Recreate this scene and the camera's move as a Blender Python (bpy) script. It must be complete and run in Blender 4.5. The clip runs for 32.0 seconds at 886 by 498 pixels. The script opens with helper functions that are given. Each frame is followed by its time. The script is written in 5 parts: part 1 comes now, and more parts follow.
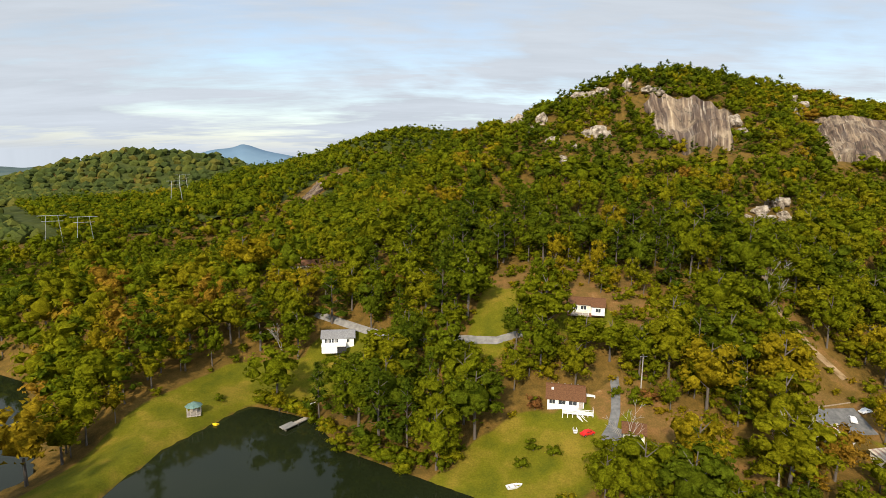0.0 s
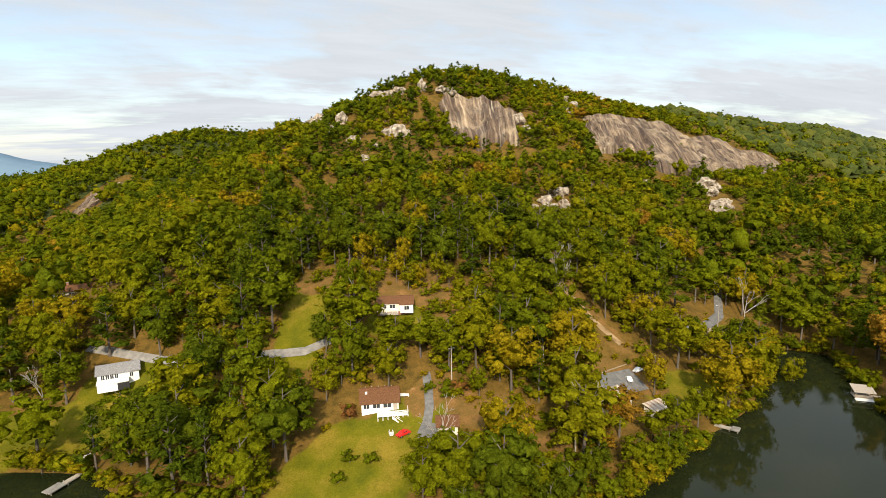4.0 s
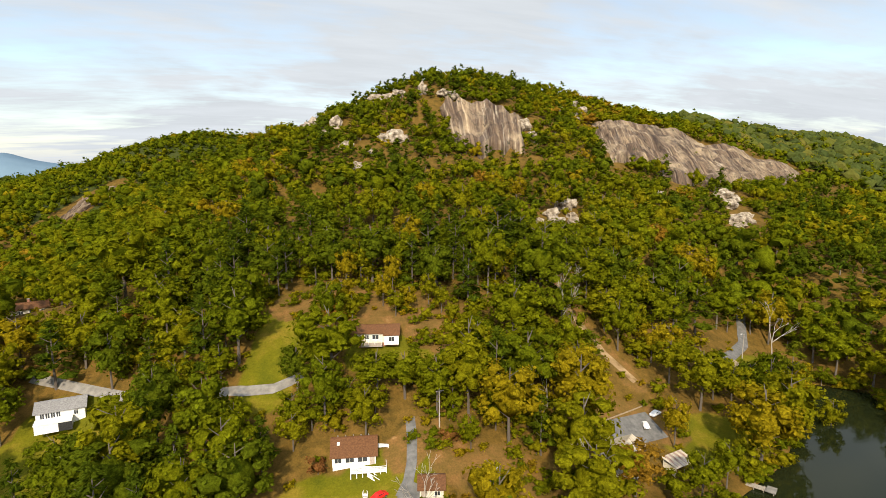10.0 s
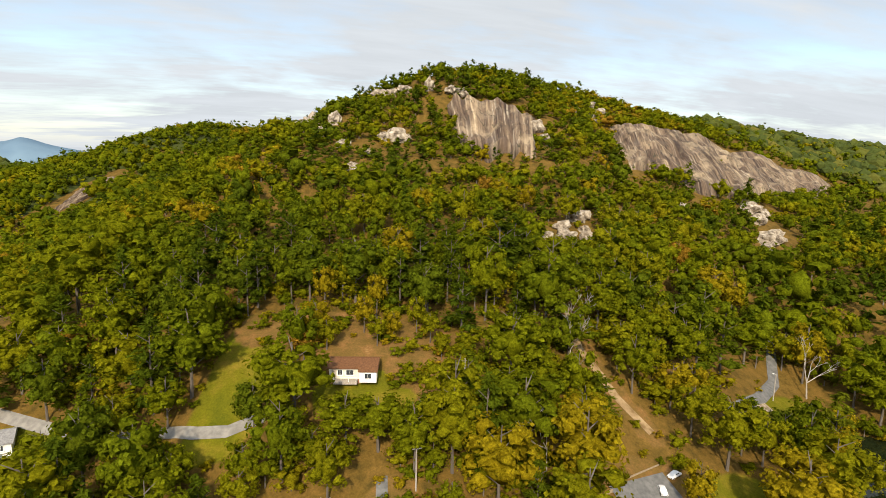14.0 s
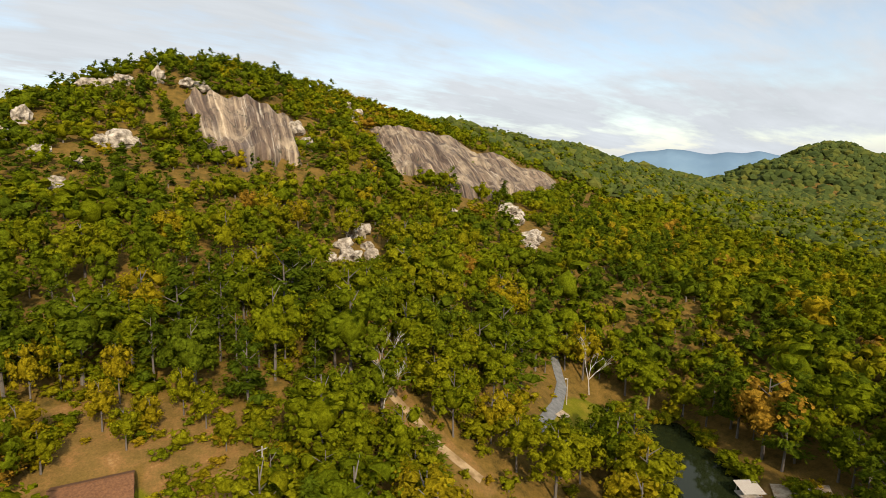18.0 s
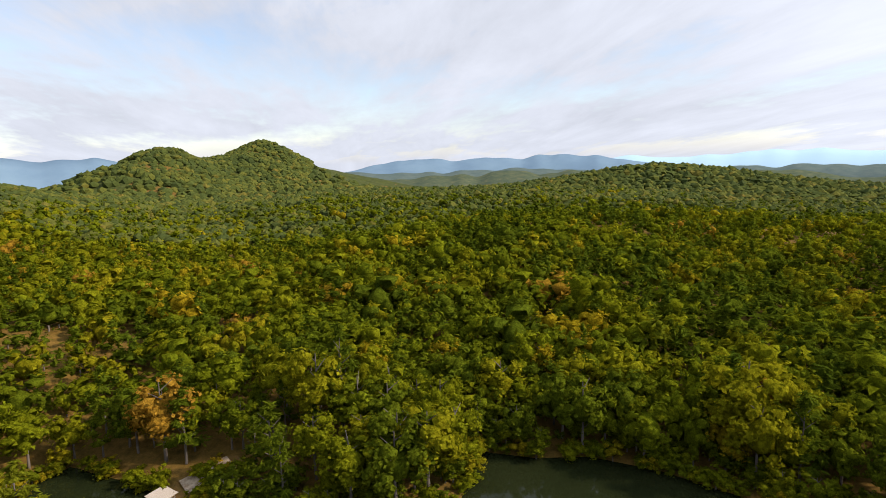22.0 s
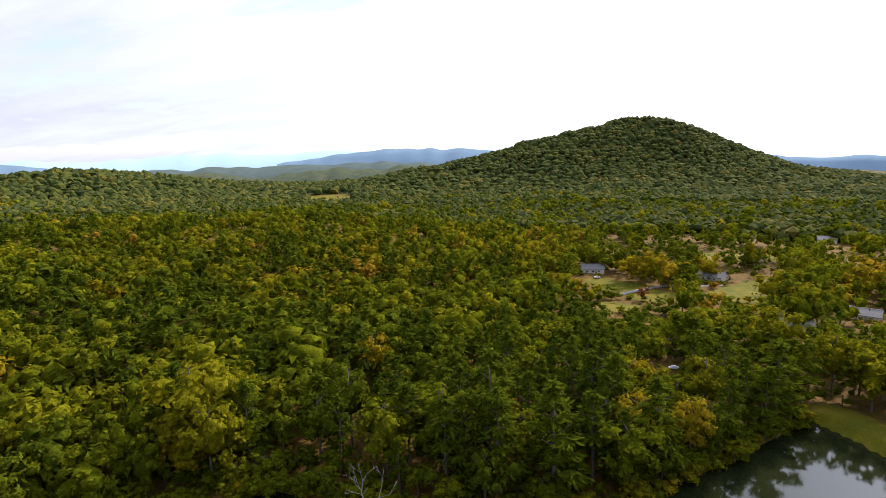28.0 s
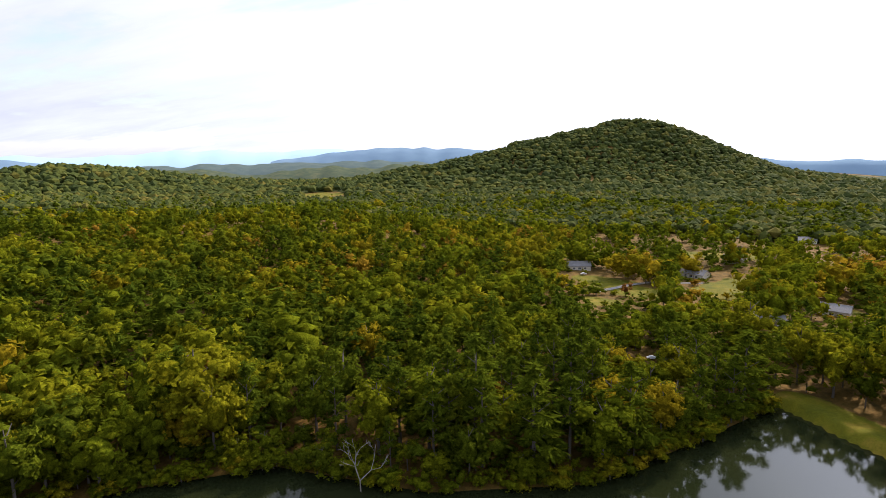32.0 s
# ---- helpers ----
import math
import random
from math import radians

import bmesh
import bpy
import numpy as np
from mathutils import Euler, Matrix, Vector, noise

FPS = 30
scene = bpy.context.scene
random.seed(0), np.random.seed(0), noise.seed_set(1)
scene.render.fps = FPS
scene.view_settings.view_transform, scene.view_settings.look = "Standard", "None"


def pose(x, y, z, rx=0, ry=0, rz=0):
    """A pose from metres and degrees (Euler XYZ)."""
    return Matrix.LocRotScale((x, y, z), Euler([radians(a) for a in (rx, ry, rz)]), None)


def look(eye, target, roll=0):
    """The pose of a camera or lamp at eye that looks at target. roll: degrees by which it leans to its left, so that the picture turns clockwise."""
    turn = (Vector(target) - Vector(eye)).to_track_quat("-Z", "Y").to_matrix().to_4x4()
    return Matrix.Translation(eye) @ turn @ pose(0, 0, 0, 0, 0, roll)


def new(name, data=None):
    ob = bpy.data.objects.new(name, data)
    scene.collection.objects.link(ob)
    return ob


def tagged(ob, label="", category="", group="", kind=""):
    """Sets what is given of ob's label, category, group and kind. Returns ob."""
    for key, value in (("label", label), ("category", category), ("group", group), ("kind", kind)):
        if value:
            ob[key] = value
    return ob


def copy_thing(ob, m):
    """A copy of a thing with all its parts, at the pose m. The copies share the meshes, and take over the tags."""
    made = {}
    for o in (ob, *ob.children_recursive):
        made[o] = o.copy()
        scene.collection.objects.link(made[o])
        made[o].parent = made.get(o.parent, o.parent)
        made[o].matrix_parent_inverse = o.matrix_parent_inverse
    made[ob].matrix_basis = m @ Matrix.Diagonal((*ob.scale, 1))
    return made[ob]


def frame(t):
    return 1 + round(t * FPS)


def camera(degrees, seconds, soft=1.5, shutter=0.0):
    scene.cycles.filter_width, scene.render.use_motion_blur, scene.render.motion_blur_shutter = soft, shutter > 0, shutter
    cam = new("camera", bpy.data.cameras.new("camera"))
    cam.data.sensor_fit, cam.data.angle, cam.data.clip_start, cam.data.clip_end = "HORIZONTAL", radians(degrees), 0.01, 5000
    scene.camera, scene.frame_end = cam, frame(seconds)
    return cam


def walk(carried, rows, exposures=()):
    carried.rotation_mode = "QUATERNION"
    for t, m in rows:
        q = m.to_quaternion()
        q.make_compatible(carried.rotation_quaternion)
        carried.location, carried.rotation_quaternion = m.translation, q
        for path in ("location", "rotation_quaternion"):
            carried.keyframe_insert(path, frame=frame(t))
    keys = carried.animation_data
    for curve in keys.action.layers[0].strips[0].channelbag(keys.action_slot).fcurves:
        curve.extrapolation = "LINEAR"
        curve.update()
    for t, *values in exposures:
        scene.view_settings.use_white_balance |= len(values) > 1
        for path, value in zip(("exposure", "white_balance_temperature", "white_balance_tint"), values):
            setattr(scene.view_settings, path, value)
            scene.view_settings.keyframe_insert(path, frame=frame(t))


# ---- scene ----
cam = camera(76.0, 32.0, 0.8)
PATH = [
    (0.0, pose(0.00, 0.00, 65.96, 80.62, -0.76, -0.03)),
    (0.5, pose(1.02, 1.23, 65.83, 80.57, 0.79, -13.50)),
    (1.0, pose(1.72, 1.99, 65.72, 80.53, 1.48, -20.31)),
    (1.5, pose(2.20, 2.48, 65.65, 80.59, 1.42, -18.68)),
    (2.0, pose(2.59, 2.86, 65.59, 80.65, 1.17, -18.69)),
    (2.5, pose(2.93, 3.19, 65.54, 80.61, 0.96, -18.11)),
    (3.0, pose(3.29, 3.54, 65.50, 80.56, 0.85, -18.45)),
    (3.5, pose(3.72, 3.95, 65.46, 80.62, 0.82, -18.97)),
    (5.5, pose(5.97, 6.37, 65.43, 80.96, 0.51, -18.32)),
    (6.0, pose(6.63, 7.29, 65.47, 80.96, 0.49, -18.76)),
    (6.5, pose(7.32, 8.41, 65.54, 80.96, 0.50, -18.61)),
    (7.0, pose(8.05, 9.74, 65.64, 80.95, 0.58, -18.90)),
    (7.5, pose(8.83, 11.26, 65.79, 80.95, 0.65, -19.24)),
    (8.0, pose(9.70, 12.96, 65.98, 80.97, 0.63, -18.59)),
    (8.5, pose(10.64, 14.81, 66.20, 81.01, 0.54, -18.50)),
    (9.0, pose(11.65, 16.80, 66.43, 81.08, 0.46, -17.96)),
    (9.5, pose(12.72, 18.90, 66.65, 81.12, 0.39, -18.10)),
    (10.0, pose(13.85, 21.08, 66.85, 81.14, 0.24, -18.10)),
    (10.5, pose(15.06, 23.32, 67.06, 81.12, -0.00, -17.81)),
    (11.0, pose(16.33, 25.62, 67.25, 81.13, -0.28, -17.93)),
    (11.5, pose(17.64, 27.96, 67.44, 81.17, -0.59, -17.32)),
    (12.0, pose(18.98, 30.30, 67.64, 81.17, -0.88, -17.24)),
    (12.5, pose(20.36, 32.56, 67.87, 81.16, -1.04, -17.70)),
    (13.0, pose(21.74, 34.61, 68.23, 81.11, -1.11, -17.20)),
    (13.5, pose(23.10, 36.49, 68.82, 80.96, -1.21, -17.25)),
    (14.0, pose(24.43, 38.45, 69.54, 80.75, -1.37, -16.59)),
    (14.5, pose(26.29, 43.40, 69.40, 80.62, -1.38, -16.31)),
    (16.5, pose(29.18, 53.10, 72.72, 80.14, -3.07, -19.37)),
    (17.0, pose(29.21, 58.36, 72.59, 80.51, -2.03, -25.22)),
    (17.5, pose(28.32, 62.05, 73.05, 80.67, -1.31, -33.18)),
    (18.0, pose(26.93, 64.47, 73.72, 80.84, -0.97, -41.98)),
    (18.5, pose(25.55, 65.82, 74.32, 81.16, -1.04, -49.34)),
    (19.0, pose(24.57, 66.23, 74.76, 81.50, -1.14, -56.77)),
    (19.5, pose(24.26, 66.10, 74.98, 81.72, -0.95, -64.49)),
    (20.0, pose(24.60, 65.93, 75.00, 81.80, -0.59, -71.36)),
    (20.5, pose(25.32, 65.99, 74.86, 81.73, -0.14, -78.73)),
    (21.0, pose(26.17, 66.19, 74.71, 81.58, 0.47, -86.12)),
    (21.5, pose(27.22, 66.18, 74.60, 81.41, 1.01, -93.85)),
    (22.0, pose(28.62, 65.63, 74.44, 81.28, 1.25, -101.99)),
    (22.5, pose(30.30, 64.44, 74.24, 81.20, 1.10, -110.41)),
    (23.0, pose(31.98, 62.86, 74.03, 81.15, 0.73, -118.40)),
    (23.5, pose(33.36, 61.15, 73.90, 81.07, 0.60, -126.24)),
    (24.0, pose(34.34, 59.63, 73.84, 80.94, 0.98, -133.88)),
    (24.5, pose(34.93, 58.48, 73.82, 80.69, 1.64, -142.25)),
    (25.0, pose(35.19, 57.77, 73.79, 80.38, 2.28, -150.32)),
    (25.5, pose(35.19, 57.47, 73.75, 80.09, 2.79, -156.40)),
    (27.5, pose(34.14, 58.10, 73.52, 80.22, 1.86, -156.24)),
    (28.0, pose(33.78, 58.54, 73.49, 80.26, 1.69, -156.11)),
    (28.5, pose(33.40, 59.09, 73.47, 80.25, 1.54, -156.00)),
    (29.0, pose(33.17, 59.35, 73.46, 80.21, 1.43, -156.45)),
    (29.5, pose(32.63, 60.26, 73.45, 80.20, 1.33, -156.38)),
    (30.0, pose(32.02, 61.31, 73.43, 80.20, 1.27, -156.54)),
    (30.5, pose(31.36, 62.49, 73.40, 80.18, 1.24, -156.78)),
    (31.0, pose(30.66, 63.78, 73.37, 80.18, 1.16, -156.89)),
    (31.5, pose(29.96, 65.20, 73.33, 80.20, 1.08, -156.63)),
    (32.0, pose(29.29, 66.76, 73.26, 80.20, 1.04, -156.70)),
]
EXPOSURES = [(0.0, 0.14, 6500, 10), (1.5, 0.30, 6850, 10), (17.0, 0.26, 6850, 10), (20.0, 0.18, 6750, 11), (21.0, 0.18, 6650, 13), (22.0, 0.32, 6550, 16), (24.0, 0.54, 6250, 22), (32.0, 0.54, 6250, 22)]
walk(cam, PATH, EXPOSURES)

# ---- sky and sun ----
SUN_AZ, SUN_EL = 200.0, 34.0          # clockwise from +y, degrees
sun_dir = Vector((math.sin(radians(SUN_AZ)) * math.cos(radians(SUN_EL)), math.cos(radians(SUN_AZ)) * math.cos(radians(SUN_EL)), math.sin(radians(SUN_EL))))
world = bpy.data.worlds.new("sky")
scene.world = world
world.use_nodes = True
wt = world.node_tree
wt.nodes.clear()


def wmath(op, a, b=None, clamp=False):
    n = wt.nodes.new("ShaderNodeMath")
    n.operation, n.use_clamp = op, clamp
    for i, v in enumerate((a, b)):
        if v is None:
            continue
        if isinstance(v, (int, float)):
            n.inputs[i].default_value = v
        else:
            wt.links.new(v, n.inputs[i])
    return n.outputs[0]


w_co = wt.nodes.new("ShaderNodeTexCoord")
w_sky = wt.nodes.new("ShaderNodeTexSky")
w_sky.sky_type, w_sky.sun_disc = "NISHITA", False
w_sky.sun_elevation, w_sky.sun_rotation = radians(SUN_EL), radians(SUN_AZ)
w_sky.air_density, w_sky.dust_density = 1.0, 0.4
w_sep = wt.nodes.new("ShaderNodeSeparateXYZ")
wt.links.new(w_co.outputs["Generated"], w_sep.inputs[0])
w_up = wmath("ADD", wmath("MAXIMUM", w_sep.outputs[2], 0.0), 0.13)
w_px = wmath("DIVIDE", w_sep.outputs[0], w_up)
w_py = wmath("DIVIDE", w_sep.outputs[1], w_up)
w_comb = wt.nodes.new("ShaderNodeCombineXYZ")
wt.links.new(w_px, w_comb.inputs[0])
wt.links.new(w_py, w_comb.inputs[1])


def wnoise(scale, detail, rough, stretch, turn, distort=0.0):
    m = wt.nodes.new("ShaderNodeMapping")
    m.inputs["Scale"].default_value = (stretch[0], stretch[1], 1)
    m.inputs["Rotation"].default_value = (0, 0, radians(turn))
    wt.links.new(w_comb.outputs[0], m.inputs[0])
    n = wt.nodes.new("ShaderNodeTexNoise")
    n.inputs["Scale"].default_value, n.inputs["Detail"].default_value = scale, detail
    n.inputs["Roughness"].default_value, n.inputs["Distortion"].default_value = rough, distort
    wt.links.new(m.outputs[0], n.inputs["Vector"])
    return n.outputs[0]


# broad decks of cloud with thin streaks in them
w_deck = wnoise(0.55, 5, 0.55, (1, 1), 20, 0.4)
w_streak = wnoise(1.3, 7, 0.62, (0.45, 1.5), 30, 0.3)
w_fine = wnoise(5.0, 6, 0.6, (0.6, 1.6), 25, 0.2)
w_mix = wmath("ADD", wmath("MULTIPLY", w_deck, 0.55), wmath("ADD", wmath("MULTIPLY", w_streak, 0.33), wmath("MULTIPLY", w_fine, 0.12)))
w_cover = wmath("MULTIPLY", wmath("SUBTRACT", w_mix, 0.34), 5.5, True)
w_cover = wmath("MAXIMUM", w_cover, wmath("SUBTRACT", 1.0, wmath("MULTIPLY", wmath("MAXIMUM", w_sep.outputs[2], 0.0), 16.0), True))
w_dot = wt.nodes.new("ShaderNodeVectorMath")
w_dot.operation = "DOT_PRODUCT"
w_dot.inputs[1].default_value = sun_dir
wt.links.new(w_co.outputs["Generated"], w_dot.inputs[0])
w_near = wmath("MAXIMUM", w_dot.outputs["Value"], 0.0)
w_glow = wmath("ADD", wmath("MULTIPLY", wmath("POWER", w_near, 3.0), 1.05), wmath("MULTIPLY", wmath("POWER", w_near, 40.0), 2.5))
w_light = wmath("ADD", wmath("MULTIPLY", w_streak, 0.34), wmath("ADD", w_glow, 0.44))
w_cloud = wt.nodes.new("ShaderNodeMix")
w_cloud.data_type, w_cloud.blend_type = "RGBA", "MULTIPLY"
w_cloud.inputs["Factor"].default_value = 1.0
w_cloud.inputs["A"].default_value = (0.89, 0.975, 1.08, 1)
wt.links.new(w_light, w_cloud.inputs["B"])
w_blue = wt.nodes.new("ShaderNodeVectorMath")
w_blue.operation = "SCALE"
w_blue.inputs["Scale"].default_value = 0.15
wt.links.new(w_sky.outputs[0], w_blue.inputs[0])
w_all = wt.nodes.new("ShaderNodeMix")
w_all.data_type = "RGBA"
wt.links.new(w_cover, w_all.inputs["Factor"])
wt.links.new(w_blue.outputs[0], w_all.inputs["A"])
wt.links.new(w_cloud.outputs["Result"], w_all.inputs["B"])
w_bg = wt.nodes.new("ShaderNodeBackground")
w_bg.inputs["Strength"].default_value = 1.05
wt.links.new(w_all.outputs["Result"], w_bg.inputs["Color"])
w_out = wt.nodes.new("ShaderNodeOutputWorld")
wt.links.new(w_bg.outputs[0], w_out.inputs["Surface"])

sun = new("sun", bpy.data.lights.new("sun", "SUN"))
sun.data.energy, sun.data.angle, sun.data.color = 4.5, radians(3.0), (1.0, 0.86, 0.66)
sun.matrix_world = look((0, 0, 600), Vector((0, 0, 600)) - sun_dir)

# ---- materials ----
class Nodes:
    """A small helper to write a node material line by line."""

    def __init__(self, name, rough=0.8, metal=0.0, spec=0.3):
        self.mat = bpy.data.materials.new(name)
        self.mat.use_nodes = True
        self.t = self.mat.node_tree
        self.p = self.t.nodes["Principled BSDF"]
        self.p.inputs["Roughness"].default_value = rough
        self.p.inputs["Metallic"].default_value = metal
        self.p.inputs["Specular IOR Level"].default_value = spec
        self.co = self.t.nodes.new("ShaderNodeTexCoord").outputs["Object"]

    def link(self, a, b):
        self.t.links.new(a, b)

    def noise(self, scale, detail=4, rough=0.55, stretch=None, distort=0.0):
        n = self.t.nodes.new("ShaderNodeTexNoise")
        n.inputs["Scale"].default_value, n.inputs["Detail"].default_value = scale, detail
        n.inputs["Roughness"].default_value, n.inputs["Distortion"].default_value = rough, distort
        self.link(self.stretched(stretch), n.inputs["Vector"])
        return n.outputs["Fac"]

    def stretched(self, stretch):
        if not stretch:
            return self.co
        m = self.t.nodes.new("ShaderNodeMapping")
        m.inputs["Scale"].default_value = stretch
        self.link(self.co, m.inputs[0])
        return m.outputs[0]

    def cells(self, scale, out="Color"):
        n = self.t.nodes.new("ShaderNodeTexVoronoi")
        n.inputs["Scale"].default_value = scale
        self.link(self.co, n.inputs["Vector"])
        return n.outputs[out]

    def attr(self, name):
        n = self.t.nodes.new("ShaderNodeAttribute")
        n.attribute_name = name
        return n.outputs["Fac"]

    def ramp(self, fac, *stops):
        n = self.t.nodes.new("ShaderNodeValToRGB")
        els = n.color_ramp.elements
        while len(els) < len(stops):
            els.new(0.5)
        for e, (pos, col) in zip(els, stops):
            e.position, e.color = pos, (*col, 1)
        self.link(fac, n.inputs[0])
        return n.outputs[0]

    def grey(self, fac, a, b):
        n = self.t.nodes.new("ShaderNodeMapRange")
        n.inputs[1].default_value, n.inputs[2].default_value = a, b
        self.link(fac, n.inputs[0])
        return n.outputs[0]

    def mix(self, fac, a, b, blend="MIX"):
        n = self.t.nodes.new("ShaderNodeMix")
        n.data_type, n.blend_type = "RGBA", blend
        for v, key in ((fac, "Factor"), (a, "A"), (b, "B")):
            if isinstance(v, (int, float)):
                n.inputs[key].default_value = v
            elif isinstance(v, tuple):
                n.inputs[key].default_value = (*v, 1)
            else:
                self.link(v, n.inputs[key])
        return n.outputs["Result"]

    def math(self, op, a, b, clamp=False):
        n = self.t.nodes.new("ShaderNodeMath")
        n.operation, n.use_clamp = op, clamp
        for i, v in enumerate((a, b)):
            if isinstance(v, (int, float)):
                n.inputs[i].default_value = v
            else:
                self.link(v, n.inputs[i])
        return n.outputs[0]

    def colour(self, c):
        if isinstance(c, tuple):
            self.p.inputs["Base Color"].default_value = (*c, 1)
        else:
            self.link(c, self.p.inputs["Base Color"])
        return self

    def bump(self, h, strength=0.5, distance=0.1):
        n = self.t.nodes.new("ShaderNodeBump")
        n.inputs["Strength"].default_value, n.inputs["Distance"].default_value = strength, distance
        self.link(h, n.inputs["Height"])
        self.link(n.outputs[0], self.p.inputs["Normal"])
        return self

    def island(self):
        return self.t.nodes.new("ShaderNodeNewGeometry").outputs["Random Per Island"]

    def random(self):
        return self.t.nodes.new("ShaderNodeObjectInfo").outputs["Random"]


def leaf_material(name, stops, tint="attr"):
    n = Nodes(name, 0.95, 0, 0.0)
    base = n.random() if tint == "object" else n.attr("tint")
    col = n.ramp(base, *stops)
    shade = n.ramp(n.island(), (0.0, (0.80, 0.80, 0.80)), (1.0, (1.20, 1.20, 1.20)))
    col = n.mix(1.0, col, shade, "MULTIPLY")
    n.co = n.t.nodes.new("ShaderNodeNewGeometry").outputs["Position"]
    # noise puts shaded gaps between leaves into the colour, with brighter sprays between
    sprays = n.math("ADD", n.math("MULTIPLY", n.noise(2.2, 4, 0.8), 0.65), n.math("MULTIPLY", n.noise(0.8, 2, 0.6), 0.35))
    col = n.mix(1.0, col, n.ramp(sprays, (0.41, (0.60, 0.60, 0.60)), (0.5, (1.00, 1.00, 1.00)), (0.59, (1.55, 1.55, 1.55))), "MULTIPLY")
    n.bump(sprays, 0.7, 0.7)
    n.colour(col)
    tr = n.t.nodes.new("ShaderNodeBsdfTranslucent")
    n.link(col, tr.inputs["Color"])
    mx = n.t.nodes.new("ShaderNodeMixShader")
    mx.inputs[0].default_value = 0.38
    n.link(n.p.outputs[0], mx.inputs[1])
    n.link(tr.outputs[0], mx.inputs[2])
    n.link(mx.outputs[0], n.t.nodes["Material Output"].inputs["Surface"])
    return n.mat


GREEN = ((0.0, (0.068, 0.090, 0.006)), (0.35, (0.116, 0.134, 0.005)), (0.60, (0.172, 0.164, 0.006)), (0.78, (0.25, 0.184, 0.008)), (0.92, (0.25, 0.140, 0.016)), (1.0, (0.16, 0.066, 0.024)))
PINE = ((0.0, (0.056, 0.082, 0.006)), (0.6, (0.084, 0.108, 0.006)), (1.0, (0.126, 0.136, 0.008)))
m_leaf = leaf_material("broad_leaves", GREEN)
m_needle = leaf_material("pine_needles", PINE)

n = Nodes("bark", 0.9)
n.colour(n.ramp(n.noise(3, 5, 0.6, (1, 1, 0.2)), (0.3, (0.07, 0.056, 0.044)), (0.7, (0.17, 0.145, 0.12)))).bump(n.noise(9, 4, 0.6, (1, 1, 0.15)), 0.6, 0.05)
m_bark = n.mat
n = Nodes("pale_bark", 0.9)
n.colour(n.ramp(n.noise(3, 5, 0.6, (1, 1, 0.2)), (0.3, (0.22, 0.19, 0.16)), (0.7, (0.42, 0.38, 0.33))))
m_pale = n.mat

n = Nodes("forest_floor_and_grass", 0.95, 0, 0.1)
litter = n.ramp(n.noise(0.35, 8, 0.65), (0.3, (0.060, 0.044, 0.010)), (0.5, (0.125, 0.076, 0.016)), (0.72, (0.18, 0.105, 0.026)))
grass = n.ramp(n.noise(0.12, 7, 0.6), (0.3, (0.070, 0.078, 0.005)), (0.5, (0.118, 0.112, 0.006)), (0.68, (0.20, 0.145, 0.018)))
fine = n.ramp(n.noise(2.5, 4, 0.7), (0.3, (0.75, 0.75, 0.75)), (0.7, (1.2, 1.2, 1.2)))
clay = n.ramp(n.noise(0.25, 7, 0.65), (0.3, (0.105, 0.070, 0.016)), (0.5, (0.155, 0.092, 0.026)), (0.62, (0.20, 0.105, 0.034)), (0.78, (0.36, 0.22, 0.10)))
patchy = n.noise(0.07, 5, 0.6)
g_mask = n.grey(n.math("ADD", n.attr("grass"), n.math("MULTIPLY", n.math("SUBTRACT", patchy, 0.5), 0.9)), 0.35, 0.65)
d_mask = n.grey(n.math("ADD", n.attr("dirt"), n.math("MULTIPLY", n.math("SUBTRACT", n.noise(0.16, 6, 0.65), 0.5), 0.9)), 0.38, 0.66)
col = n.mix(d_mask, n.mix(g_mask, litter, grass), clay)
n.colour(n.mix(1.0, col, fine, "MULTIPLY")).bump(n.noise(1.2, 6, 0.7), 0.6, 0.25)
m_ground = n.mat

n = Nodes("pond_water", 0.05, 0, 0.32)
n.colour(n.ramp(n.noise(0.03, 3), (0.35, (0.010, 0.014, 0.005)), (0.65, (0.015, 0.019, 0.007))))
n.p.inputs["IOR"].default_value = 1.33
n.bump(n.noise(0.9, 4, 0.6, (1, 1.6, 1)), 0.10, 0.05)
m_water = n.mat

n = Nodes("distant_canopy", 0.95, 0, 0.03)
hue = n.math("ADD", n.math("MULTIPLY", n.island(), 0.6), n.math("MULTIPLY", n.noise(0.008, 5, 0.6), 0.45))
col = n.ramp(hue, (0.15, (0.034, 0.048, 0.014)), (0.50, (0.055, 0.070, 0.016)), (0.74, (0.084, 0.090, 0.017)), (0.95, (0.135, 0.100, 0.020)))
col = n.mix(1.0, col, n.ramp(n.noise(0.6, 4, 0.7), (0.3, (0.7, 0.7, 0.7)), (0.7, (1.2, 1.2, 1.2))), "MULTIPLY")
n.colour(col).bump(n.noise(0.5, 4, 0.7), 0.5, 1.0)
m_canopy = n.mat
# dark green with the shade between far crowns put into the colour
n = Nodes("painted_shade_underlayer", 0.95, 0, 0.05)
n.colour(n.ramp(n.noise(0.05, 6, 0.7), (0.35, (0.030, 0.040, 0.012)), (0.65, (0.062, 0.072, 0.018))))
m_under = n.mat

# building materials
def plain(name, c1, c2, scale=4.0, rough=0.7, metal=0.0, stretch=None, bump=0.0, lo=0.35, hi=0.65):
    n = Nodes(name, rough, metal)
    f = n.noise(scale, 5, 0.6, stretch)
    n.colour(n.ramp(f, (lo, c1), (hi, c2)))
    if bump:
        n.bump(f, bump, 0.03)
    return n.mat


